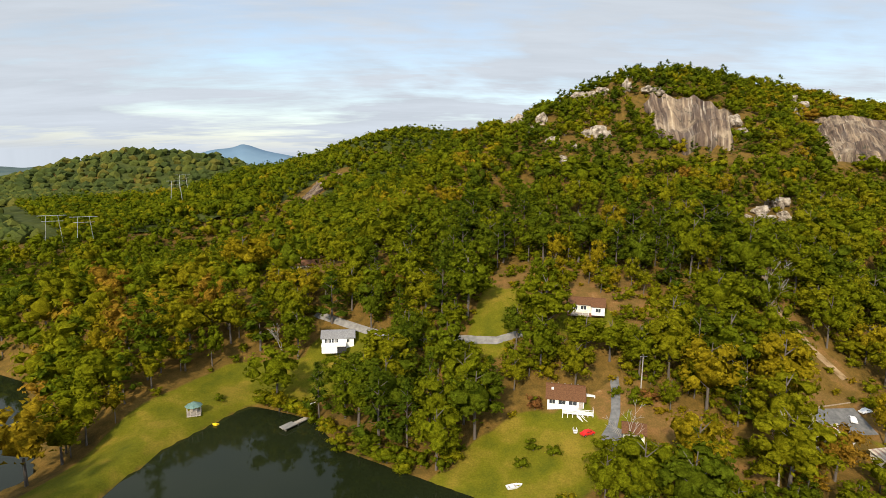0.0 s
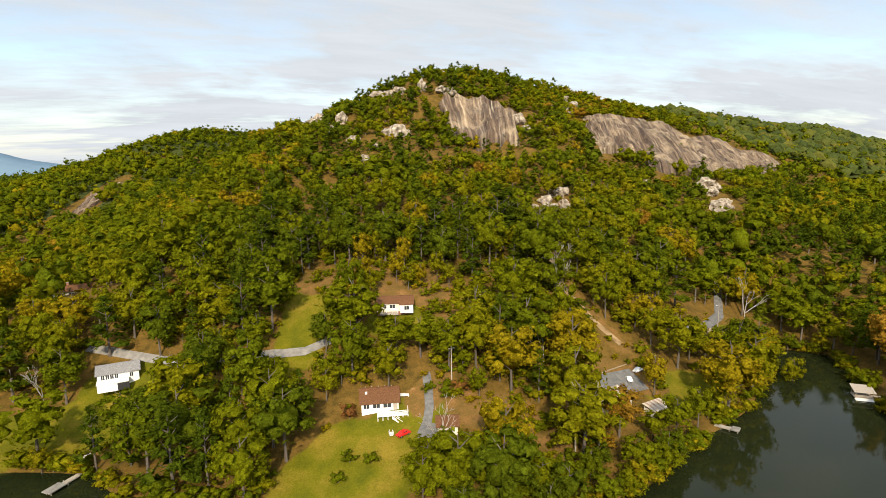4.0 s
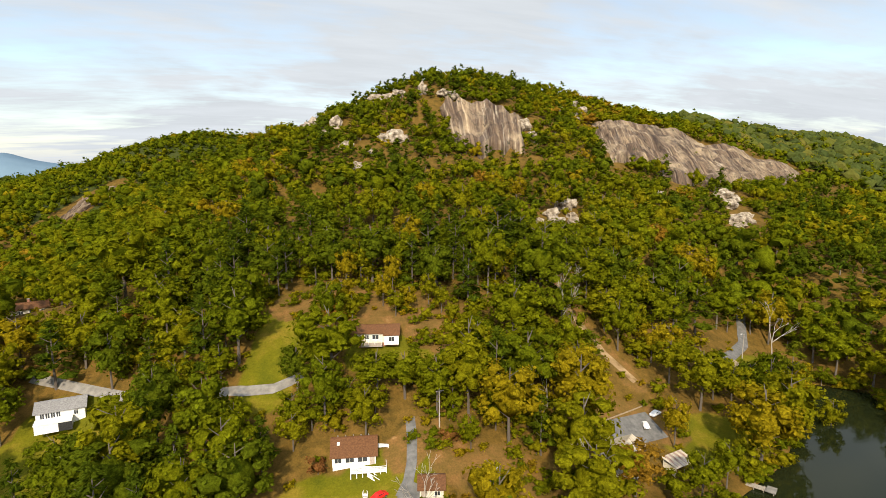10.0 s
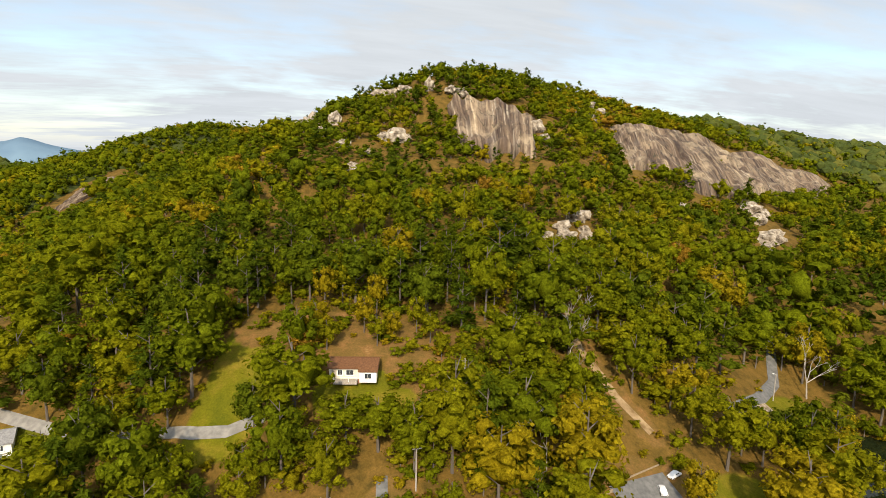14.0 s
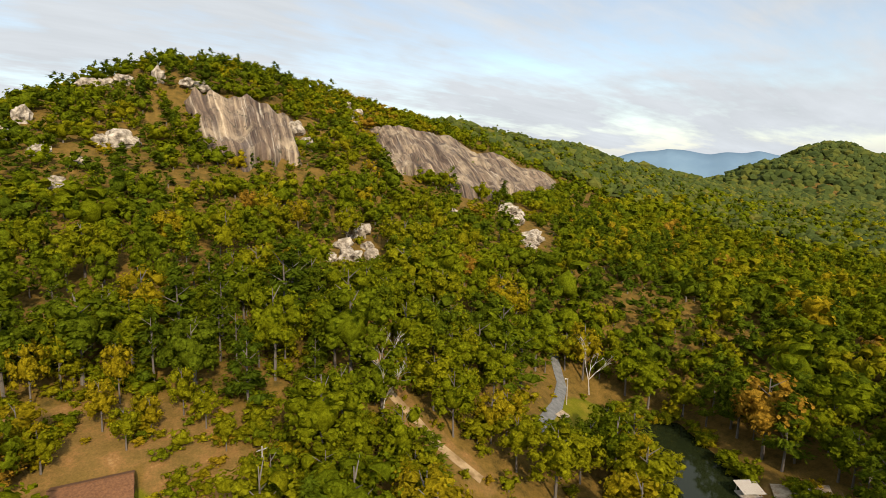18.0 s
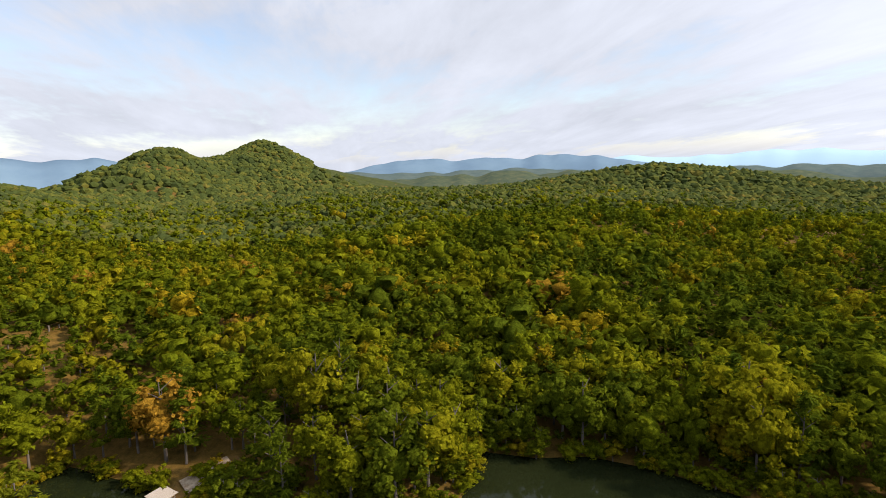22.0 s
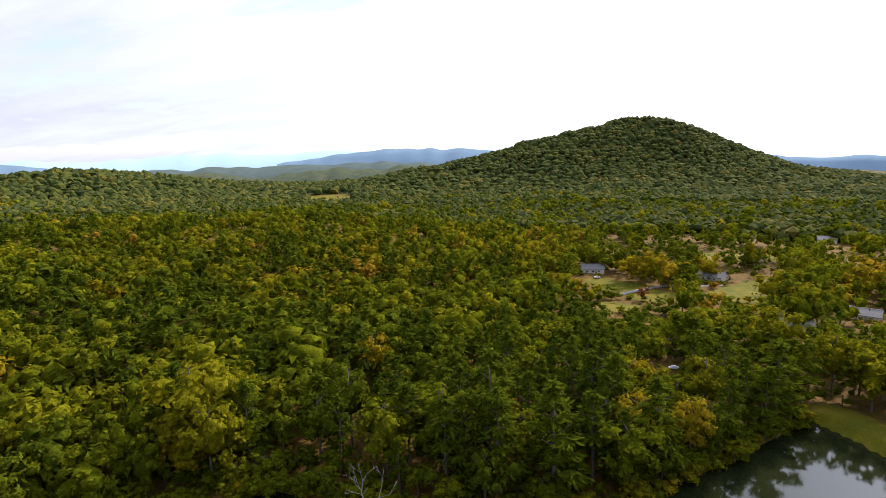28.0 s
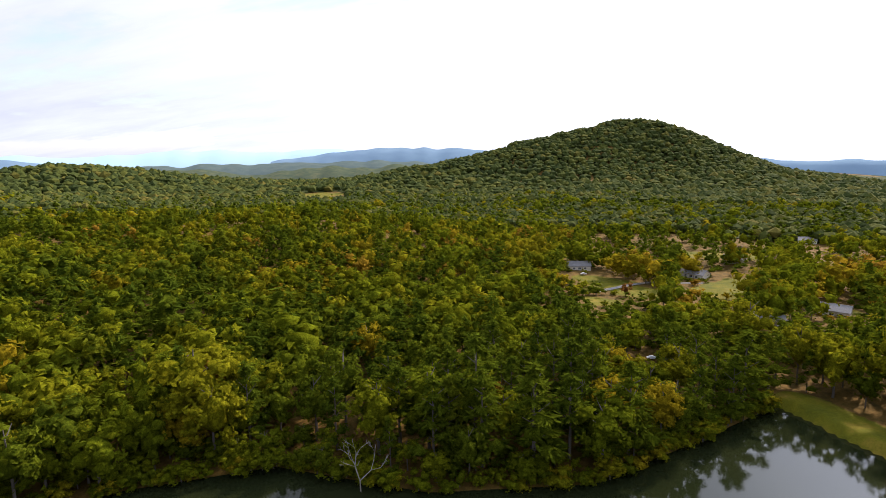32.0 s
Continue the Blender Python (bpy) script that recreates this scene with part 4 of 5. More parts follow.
lying("road", "pale dirt track climbing into the woods", "road", [(101, 134), (99.2, 138), (97.2, 142.5), (96.4, 148), (94.6, 155), (96, 162), (98, 168)], 2.2, m_track, 0.15)
lying("pavement", "pale sandy bank beside the boat dock", "bank", [(160.5, 101), (166, 91)], 6.0, m_sand, 0.5)
lying("pavement", "heap of pale sand by the lane", "bank", [(143, 146.5), (148, 148)], 2.4, m_sand, 0.35)
wl = new("retaining_wall")
wl.matrix_basis = pose(84, 121, zat(84, 121), 0, 0, 16)
tagged(wl, "low pale timber retaining wall under a red clay bank", "wall")
for i in range(8):
    block("timber", (2.2, 0.25, 0.9), (i * 2.2 - 1, 2.2 + (0.0 if i > 1 else -1.2 * (2 - i) / 2), 0.1), m_sand, wl)


def vehicle(label, x, y, turn, paint, truck=False):
    root = new("car")
    root.matrix_basis = pose(x, y, zat(x, y) + 0.24, 0, 0, turn) @ Matrix.Scale(0.75, 4)
    tagged(root, label, "car", "parked vehicles")
    bm = bmesh.new()
    prof = [(-2.15, 0.35), (-2.2, 0.75), (-1.3, 0.92), (-0.6, 1.42), (0.8, 1.45), (1.7, 0.98), (2.2, 0.85), (2.2, 0.35)]
    a = [bm.verts.new((px, -0.86 + (0.12 if pz > 1.2 else 0), pz)) for px, pz in prof]
    b = [bm.verts.new((px, 0.86 - (0.12 if pz > 1.2 else 0), pz)) for px, pz in prof]
    bm.faces.new(a)
    bm.faces.new(b[::-1])
    for i in range(len(prof)):
        j = (i + 1) % len(prof)
        bm.faces.new((a[j], a[i], b[i], b[j]))
    bmesh.ops.recalc_face_normals(bm, faces=bm.faces)
    bmesh.ops.bevel(bm, geom=bm.edges[:], offset=0.06, segments=2, affect="EDGES")
    part("body", bm, paint, root)
    block("windscreen", (0.05, 1.4, 0.5), (-1.0, 0, 0.94), m_glass, root, "", (0, 55, 0))
    block("rear_window", (0.05, 1.4, 0.5), (1.3, 0, 0.98), m_glass, root, "", (0, -58, 0))
    for s in (-1, 1):
        block("side_window", (1.5, 0.03, 0.36), (0.1, s * 0.81, 0.98), m_glass, root)
        for wx in (-1.35, 1.35):
            w = rod("wheel", (wx, s * 0.75, 0.33), (wx, s * 0.92, 0.33), 0.33, m_rubber, root, "", 14)
            rod("rim", (0, 0, -0.1), (0, 0, 0.1), 0.18, m_steel, w, "", 10)
        block("headlight", (0.06, 0.3, 0.14), (-2.2, s * 0.6, 0.6), m_glass, root)
    return root


vehicle("bright red car parked on the drive", 31.8, 113.6, 24, m_red)
vehicle("white car on the grey parking yard", 94.5, 121.5, 70, m_carwhite)
vehicle("white pickup under the trees of the yard", 99.5, 124.5, 20, m_carwhite)


def small_boat(label, x, y, z, turn, paint, size=1.0):
    root = new("boat")
    root.matrix_basis = pose(x, y, z, 0, 0, turn) @ Matrix.Scale(size, 4)
    tagged(root, label, "boat")
    bm = bmesh.new()
    outer, inner = [], []
    for px, hw in [(-1.9, 0.62), (-0.6, 0.75), (0.7, 0.68), (1.6, 0.35), (2.0, 0.05)]:
        outer.append((px, hw))
    ring = [(p, h) for p, h in outer] + [(p, -h) for p, h in outer[::-1]]
    top = [bm.verts.new((p, h, 0.55)) for p, h in ring]
    low = [bm.verts.new((p * 0.9, h * 0.75, 0.0)) for p, h in ring]
    inn = [bm.verts.new((p * 0.93, h * 0.86, 0.55)) for p, h in ring]
    flo = [bm.verts.new((p * 0.86, h * 0.7, 0.16)) for p, h in ring]
    k = len(ring)
    for i in range(k):
        j = (i + 1) % k
        bm.faces.new((low[i], low[j], top[j], top[i]))
        bm.faces.new((top[i], top[j], inn[j], inn[i]))
        bm.faces.new((inn[i], inn[j], flo[j], flo[i]))
    bm.faces.new(flo)
    bm.faces.new(low[::-1])
    bmesh.ops.recalc_face_normals(bm, faces=bm.faces)
    part("hull", bm, paint, root)
    for px in (-1.2, 0.2):
        block("thwart", (0.28, 1.2, 0.05), (px, 0, 0.36), m_wood, root)
    return root


small_boat("white rowing boat drawn up beside the drive", 29.6, 115.4, zat(29.6, 115.4), 80, m_carwhite, 0.7)
for i in range(3):
    small_boat("white plastic boat lying on the bank", -36.4 + i * 1.5, 137.6 + i * 0.7, zat(-36 + i * 1.5, 137.6 + i * 0.7), 60, m_carwhite, 0.8)
small_boat("white boat moored on the pond", -103.5, 140.5, -5.65, 30, m_carwhite, 1.2)
small_boat("small pale boat on the lawn by the shore", 15, 103.0, zat(15, 103.0), 20, m_carwhite, 0.9)

pb = new("pedal_boat")
pb.matrix_basis = pose(-54.6, 130.6, zat(-54.6, 130.6) + 0.05, 0, 0, 70)
tagged(pb, "yellow plastic pedal boat on the clay bank", "boat")
for s in (-0.5, 0.5):
    block("float", (2.4, 0.5, 0.45), (0, s, 0), m_yellow, pb, "", (0, 0, 0), 0.12)
block("seat", (0.8, 1.3, 0.5), (-0.3, 0, 0.4), m_yellow, pb, "", (0, 0, 0), 0.1)
block("backrest", (0.2, 1.3, 0.6), (-0.8, 0, 0.6), m_yellow, pb, "", (0, 0, 0), 0.08)

gz = new("gazebo")
gz.matrix_basis = pose(-60.5, 131.5, zat(-60.5, 131.5), 0, 0, 20)
tagged(gz, "small gazebo with a green tin roof on the dam", "gazebo")
bm = bmesh.new()
bmesh.ops.create_cone(bm, cap_ends=True, segments=8, radius1=2.1, radius2=0.15, depth=1.0)
o = part("roof", bm, m_teal, gz)
o.location = (0, 0, 2.7)
for i in range(8):
    a = math.radians(45 * i + 22)
    block("post", (0.12, 0.12, 2.3), (1.7 * math.cos(a), 1.7 * math.sin(a), -0.1), m_wood, gz)
block("floor", (3.2, 3.2, 0.2), (0, 0, 0.0), m_wood, gz)
block("bench", (2.2, 0.4, 0.45), (0, 1.2, 0.2), m_wood, gz)


def pier(label, a, b, width, head):
    root = new("pier")
    (ax, ay), (bx, by) = a, b
    ln = math.hypot(bx - ax, by - ay)
    root.matrix_basis = pose(ax, ay, 0, 0, 0, math.degrees(math.atan2(by - ay, bx - ax)))
    tagged(root, label, "pier")
    k = int(ln / 0.3)
    bm = bmesh.new()
    bmesh.ops.create_cube(bm, size=1.0)
    bmesh.ops.scale(bm, vec=(0.27, width, 0.06), verts=bm.verts)
    first = part("plank", bm, m_wood, root)
    first.location = (0.15, 0, 0.6)
    for i in range(1, k):
        o = first.copy()
        scene.collection.objects.link(o)
        o.location = (0.15 + i * 0.3, 0, 0.6 + 0.01 * (i % 3))
    for s in (-1, 1):
        block("beam", (ln, 0.12, 0.2), (ln / 2, s * width * 0.4, 0.36), m_wood, root)
        for i in range(3):
            rod("pile", (ln * (0.3 + 0.33 * i), s * width * 0.46, -2.2), (ln * (0.3 + 0.33 * i), s * width * 0.46, 0.85), 0.11, m_wood, root)
    block("platform", (head, width * 1.7, 0.2), (ln - head / 2 + 0.2, 0, 0.66), m_concrete, root, "pale grey platform")
    return root


pier("grey timber pier with a pale platform at its end", (-31, 136.5), (-37.6, 127.5), 1.3, 3.6)
pier("small weathered jetty at the wooded shore", (107, 105), (110, 100.5), 1.4, 1.8)

bd = new("boat_dock")
bd.matrix_basis = pose(156.5, 104.5, 0, 0, 0, -38) @ Matrix.Scale(0.85, 4)
tagged(bd, "floating boat dock with a weathered plank roof and white deck", "dock")
block("deck", (5.2, 4.4, 0.3), (0, 0, 0.25), m_wood, bd)
block("lower_deck", (5.0, 1.6, 0.25), (-0.3, -3.0, 0.12), m_white, bd, "white floating deck")
for px in (-2.3, 2.3):
    for py in (-1.9, 1.9):
        block("post", (0.14, 0.14, 2.6), (px, py, 0.2), m_wood, bd)
for i in range(7):
    block("roof_sheet", (0.86, 5.4, 0.06), (-2.52 + i * 0.84, 0, 2.75 + 0.012 * (i % 2)), m_wood, bd, "", (9, 0, 0))
for k in range(2):
    block("rail", (5.2, 0.06, 0.08), (0, -2.15, 0.9 + 0.4 * k), m_wood, bd)
block("gangway", (4.0, 1.1, 0.12), (4.2, 0.4, 0.5), m_wood, bd)
for k in range(2):
    ch = new("bench")
    ch.matrix_basis = pose(163.5 + 1.2 * k, 97.5 - 2.0 * k, zat(163.5 + 1.2 * k, 97.5 - 2 * k) + 0.62, 0, 0, 40)
    tagged(ch, "pale garden bench on the sandy bank", "bench")
    block("seat", (1.4, 0.45, 0.06), (0, 0, 0.42), m_cream, ch)
    block("backrest", (1.4, 0.06, 0.5), (0, 0.22, 0.48), m_cream, ch)
    for s in (-0.6, 0.6):
        block("leg", (0.08, 0.42, 0.44), (s, 0, -0.2 + 0.2), m_cream, ch)


def utility_pole(label, x, y, h, lamp=False):
    root = new("utility_pole")
    root.matrix_basis = pose(x, y, zat(x, y) - 0.3)
    tagged(root, label, "pole", "poles along the lanes")
    rod("shaft", (0, 0, 0), (0, 0, h), 0.14, m_pale, root, "", 8)
    if lamp:
        rod("lamp_arm", (0, 0, h - 0.3), (-0.9, 0, h + 0.1), 0.05, m_steel, root)
        block("lamp_head", (0.5, 0.2, 0.14), (-1.0, 0, h + 0.05), m_white, root)
    else:
        block("crossarm", (1.8, 0.1, 0.12), (0, 0, h - 0.6), m_pale, root)
        for s in (-0.8, 0.8):
            rod("insulator", (s, 0, h - 0.48), (s, 0, h - 0.25), 0.05, m_glass, root)
    return root


utility_pole("pale lamp pole beside the asphalt lane", 153, 151.5, 8.0, True)
utility_pole("weathered pole beside the drive", 46.5, 124, 8.5)
utility_pole("short wooden pole at the edge of the clearing", 62, 145, 6.0)


def pylon(x, y, h, turn):
    root = new("pylon")
    root.matrix_basis = pose(x, y, zat(x, y) - 0.5, 0, 0, turn)
    tagged(root, "grey steel lattice power pylon rising from the woods", "pylon", "pylons on the western hills")
    for s in (-1, 1):
        for q in (-1, 1):
            rod("leg", (s * 5.5, q * 1.4, 0), (s * 3.2, q * 0.5, h), 0.12, m_steel, root, "", 4)
        for k in range(5):
            z0, z1 = h * k / 5, h * (k + 1) / 5
            rod("brace", (s * (5.5 - 2.3 * k / 5), -1.2, z0), (s * (5.5 - 2.3 * (k + 1) / 5), 1.0, z1), 0.08, m_steel, root, "", 4)
    rod("crossarm", (-8, 0, h), (8, 0, h), 0.16, m_steel, root, "", 4)
    rod("crossarm", (-6, 0, h * 0.86), (6, 0, h * 0.86), 0.14, m_steel, root, "", 4)
    return root


pylon(-246, 526, 26, 30)
pylon(-250, 362, 26, 30)
pylon(-236, 372, 26, 30)
pylon(-300, 660, 26, 30)

# houses among the lawns to the south
for label, x, y, turn, w, wall, roof in [
        ("grey-roofed house beside a sunny lawn", 84, -250, 200, 12, m_cream, m_greyroof),
        ("house with a grey roof among trees by a lawn", 24, -262, 150, 13, m_cream, m_greyroof),
        ("pale house with a grey roof at a driveway", -2, -180, 190, 10, m_white, m_greyroof),
        ("low grey-roofed house in the woods", 2, -306, 170, 12, m_cream, m_greyroof),
        ("grey-roofed house with a green yard", -28, -204, 160, 12, m_cream, m_greyroof),
        ("white house at the edge of a dirt clearing", -50, -402, 180, 11, m_white, m_greyroof)]:
    house("house", label, x, y, zat(x, y) - 0.2, turn, w, 7.5, 2.8, 2.0, wall, roof, [(-3, 0.9, 1.2, 1.1), (0, 0.9, 1.6, 1.1), (3, 0.9, 1.2, 1.1)], 1.5)
lying("road", "pale driveway crossing the lawn", "road", [(70, -205), (56, -222), (44, -238), (20, -246)], 3.0, m_concrete, 0.2)
lying("road", "pale driveway between lawns and houses", "road", [(12, -212), (4, -196), (-10, -184)], 3.4, m_concrete, 0.2)
vehicle("white van parked beside the grey-roofed house", 79, -237, 30, m_carwhite)
vehicle("white car parked at the driveway", 0, -186, 60, m_carwhite)
vehicle("white car parked under trees near the lake", 37.8, -127, 20, m_carwhite)


def bare_tree(label, x, y, h, seed, lean=0.0):
    """A leafless tree: a forking trunk and its twigs."""
    root = new("bare_tree")
    root.matrix_basis = pose(x, y, zat(x, y) - 0.2)
    tagged(root, label, "tree", "bare trees")
    rg = np.random.default_rng(seed)
    limbs, twigs = [], []

    def fork(p, d, ln, r, depth):
        q = p + d * ln
        (limbs if depth < 2 else twigs).append((p, q, r, r * 0.68))
        if depth == 5:
            return
        for k in range(2 if depth else 3):
            e = d + rg.normal(0, 0.36, 3)
            e[2] = abs(e[2]) * 0.8 + 0.25
            fork(q, e / np.linalg.norm(e), ln * rg.uniform(0.62, 0.85), r * 0.62, depth + 1)

    fork(np.zeros(3), np.array([lean, 0.05, 1.0]), h * 0.34, h * 0.016, 0)
    for nm, bits in (("trunk", limbs), ("crown", twigs)):
        V, F = [], []
        for p, q, r0, r1 in bits:
            d = (q - p) / np.linalg.norm(q - p)
            s = np.cross(d, (0.31, 0.9, 0.2))
            s /= np.linalg.norm(s)
            u = np.cross(d, s)
            m = len(V)
            for c, r in ((p, r0), (q, r1)):
                V += [c + max(r, 0.03) * (math.cos(2.094 * k) * s + math.sin(2.094 * k) * u) for k in range(3)]
            for k in range(3):
                j = (k + 1) % 3
                F += [(m + k, m + j, m + 3 + j), (m + k, m + 3 + j, m + 3 + k)]
        o = new(nm, raw_mesh(nm, np.array(V), np.array(F), m_pale))
        o.parent = root
        if nm == "crown":
            tagged(o, kind="stuff")
    return root


bare_tree("tall pale leafless tree at the edge of the wood", 168, 154, 14.5, 1, -0.1)
bare_tree("pale leafless tree on the lawn by the shore", 37, 104, 12, 2)
bare_tree("low reddish leafless tree on bare ground", 50, 103, 8, 3)
bare_tree("slim dead tree above the dirt track", 91, 153, 15, 4)
bare_tree("slim dead tree leaning over the dirt track", 89, 150, 13, 5, 0.15)
bare_tree("leafless grey tree in the yard trees", 66, 101, 14, 6)
bare_tree("pale leafless tree near the asphalt lane", 72, 126, 13, 7)
bare_tree("leafless tree among the shore woods", 92, -30, 12, 8)
bare_tree("leafless pale tree by the pond", -46, 158, 11, 9)

# ---- the woods ----
def leafy(kind, lobes, sprays, size, seed, quad=False):
    """A crown of height 1: lumpy boughs heaped into a dome or into tiers, roughened by leaf sprays. Corners and triangles."""
    rng = np.random.default_rng(seed)
    bv, bf = ico(1)
    middle = np.array([0, 0, 0.58])
    stretch = np.array([rng.uniform(0.88, 1.14), rng.uniform(0.88, 1.14), 1.0])
    grow = math.sqrt(15 / lobes)
    V, F, boughs = [], [], []
    count = 0
    for i in range(lobes):
        u = (i + 0.5) / lobes
        a = i * 2.4 + rng.uniform(-0.5, 0.5)
        if kind == "pine":
            h = 0.95 - 0.70 * u
            r = (0.012 + 0.125 * u) * rng.uniform(0.6, 1.15)
            ctr = np.array([r * math.cos(a), r * math.sin(a), h])
            rad = np.array([0.040 + 0.070 * u, 0.040 + 0.070 * u, 0.040 + 0.012 * u]) * rng.uniform(0.85, 1.15) * grow ** 0.7
        elif i == 0:
            ctr, rad = middle - np.array([0, 0, 0.04]), np.array([0.175, 0.175, 0.235])
        else:
            c = 0.97 - 1.62 * u
            q = math.sqrt(max(0.0, 1 - c * c))
            d = np.array([q * math.cos(a), q * math.sin(a), c])
            ctr = middle + d * np.array([0.170, 0.170, 0.255]) * stretch * rng.uniform(0.80, 1.16)
            rad = np.array([0.092, 0.092, 0.086]) * rng.uniform(0.72, 1.22) * grow ** 0.8
        v = bv * rng.uniform(0.56, 0.92, (len(bv), 1)) * rad
        if kind == "pine":
            v[:, 2] -= 0.22 * np.hypot(v[:, 0], v[:, 1])
        mid = v[bf].mean(1)
        out = (ctr - middle) * np.array([1, 1, 0.6]) if kind != "pine" else np.array([ctr[0], ctr[1], 0.05])
        keep = (mid @ out) > -0.35 * np.linalg.norm(mid, axis=1) * np.linalg.norm(out) if i else np.ones(len(bf), bool)
        V.append(v + ctr)
        F.append(bf[keep] + count)
        count += len(v)
        boughs.append((ctr, rad, out / (np.linalg.norm(out) + 1e-9)))
    vv, ff = [], []
    for k in range(sprays):
        ctr, rad, out = boughs[(k * 7 + k // lobes) % lobes]
        d = rng.normal(0, 1, 3) + out * 1.1 + np.array([0, 0, 0.35])
        d /= np.linalg.norm(d)
        p = ctr + d * rad * rng.uniform(0.72, 1.28)
        if kind == "pine":
            t = np.array([d[0], d[1], -0.10]) + rng.normal(0, 0.25, 3)
            nrm = np.array([0, 0, 1.0]) + rng.normal(0, 0.35, 3)
        else:
            nrm = d + np.array([0, 0, 0.25]) + rng.normal(0, 0.5, 3)
            t = np.cross(nrm, rng.normal(0, 1, 3))
        t /= np.linalg.norm(t) + 1e-9
        b = np.cross(nrm, t)
        b /= np.linalg.norm(b) + 1e-9
        e = size * rng.uniform(0.6, 1.35)
        t2, b2 = (t * e * 1.7, b * e * 0.5) if kind == "pine" else (t * e, b * e * 0.75)
        m = len(vv)
        if quad:
            vv += [p - t2, p - b2 * 0.9 + t2 * 0.1, p + t2, p + b2]
            ff += [(m, m + 1, m + 2), (m, m + 2, m + 3)]
        else:
            vv += [p - t2 - b2 * 0.6, p + t2 - b2 * 0.5, p + b2 * 1.1]
            ff.append((m, m + 1, m + 2))
    V.append(np.array(vv))
    F.append(np.array(ff) + count)
    return np.concatenate(V), np.concatenate(F)


def stem(segments=6):
    """A tapered trunk of height 1 with a few limbs."""
    rng = np.random.default_rng(3)
    V, F = [], []

    def tube(a, b, r0, r1):
        a, b = np.array(a), np.array(b)
        d = (b - a) / np.linalg.norm(b - a)
        s = np.cross(d, (0.3, 1, 0.2))
        s /= np.linalg.norm(s)
        t = np.cross(d, s)
        m = len(V)
        for c, r in ((a, r0), (b, r1)):
            for k in range(segments):
                w = 2 * math.pi * k / segments
                V.append(c + r * (math.cos(w) * s + math.sin(w) * t))
        for k in range(segments):
            j = (k + 1) % segments
            F.extend([(m + k, m + j, m + segments + j), (m + k, m + segments + j, m + segments + k)])

    tube((0, 0, -0.04), (0.008, 0.004, 0.35), 0.016, 0.011)
    tube((0.008, 0.004, 0.35), (0, 0, 0.85), 0.011, 0.003)
    for i in range(7):
        a = i * 2.4
        h = 0.34 + 0.07 * i
        tube((0.005, 0, h), (0.10 * math.cos(a), 0.10 * math.sin(a), h + 0.10), 0.006, 0.0015)
    return np.array(V), np.array(F)


def joined(name, batches, material, flat=False):
    """One mesh out of many placed crowns: batches of (template, places, sizes, widths, turns, tints)."""
    VV, FF, TT = [], [], []
    base = 0
    for (tv, tf), pos, size, wide, turn, tint in batches:
        if not len(pos):
            continue
        c, s = np.cos(turn), np.sin(turn)
        x, y, z = tv[:, 0], tv[:, 1], tv[:, 2]
        w = (size * wide)[:, None]
        out = np.stack([pos[:, 0:1] + w * (c[:, None] * x - s[:, None] * y), pos[:, 1:2] + w * (s[:, None] * x + c[:, None] * y), pos[:, 2:3] + size[:, None] * z], -1)
        VV.append(out.reshape(-1, 3))
        FF.append((tf[None] + (base + np.arange(len(pos)) * len(tv))[:, None, None]).reshape(-1, 3))
        TT.append(np.repeat(tint, len(tv)))
        base += len(pos) * len(tv)
    return raw_mesh(name, np.concatenate(VV), np.concatenate(FF), material, {"tint": np.concatenate(TT)}, flat)


NEAR_BROAD = [leafy("broad", 18, 560, 0.0200, 10 + i, True) for i in range(6)]
NEAR_PINE = [leafy("pine", 15, 520, 0.0190, 20 + i, True) for i in range(4)]
MID_BROAD = [leafy("broad", 13, 250, 0.0290, 30 + i) for i in range(7)]
MID_PINE = [leafy("pine", 12, 220, 0.0270, 40 + i) for i in range(4)]
FAR_BROAD = [leafy("broad", 7, 108, 0.0370, 50 + i) for i in range(7)]
FAR_PINE = [leafy("pine", 7, 90, 0.0350, 60 + i) for i in range(4)]
LAST_BROAD = [leafy("broad", 4, 24, 0.0540, 70 + i) for i in range(5)]
LAST_PINE = [leafy("pine", 4, 26, 0.0500, 80 + i) for i in range(3)]
STEM = stem()

# every tree: a jittered grid, thinned where the ground is open
rng = np.random.default_rng(11)


def jittered(step, by):
    a, b = np.meshgrid(np.arange(-780, 860, step), np.arange(-720, 880, step))
    a[1::2] += step / 2
    return a.ravel() + rng.uniform(-by, by, a.size), b.ravel() + rng.uniform(-by, by, b.size)


# broad crowns stand wide apart on the low ground, smaller ones close together on the heights
lx, ly = jittered(7.9, 2.9)
hx, hy = jittered(6.6, 2.5)
low_l, low_h = land(lx, ly) < 30 + 5 * ripple(lx, ly, 60, 3), land(hx, hy) < 30 + 5 * ripple(hx, hy, 60, 3)
tx, ty = np.concatenate([lx[low_l], hx[~low_h]]), np.concatenate([ly[low_l], hy[~low_h]])
r_c = np.hypot(tx - CX, ty - CY)
az = np.degrees(np.arctan2(tx - CX, ty - CY))
ok = (r_c < 440) | ((az > -42) & (r_c < 820)) | ((az < -158) & (r_c < 700))
ok &= ~(((az < -62) & (az > -150)) & (r_c > 170))
crest = np.interp(tx, [p[0] for p in MOUNTAIN], [p[1] for p in MOUNTAIN])
ok &= ~((tx > 60) & (ty > crest + 60))
thin = np.where((r_c > 440) & (az > -44) & (az < 8), 0.85, np.where((r_c > 440) & ((az < 20) | (az > 66) | (r_c > 600)), 0.36, np.where((r_c > 330) & ((az < -5) | (az > 50)), 0.62, 1.0)))
ok &= rng.uniform(0, 1, tx.size) < thin
ok &= poly_dist(tx, ty, LAKE) > 0.9
ok &= poly_dist(tx, ty, POND) > 2.0
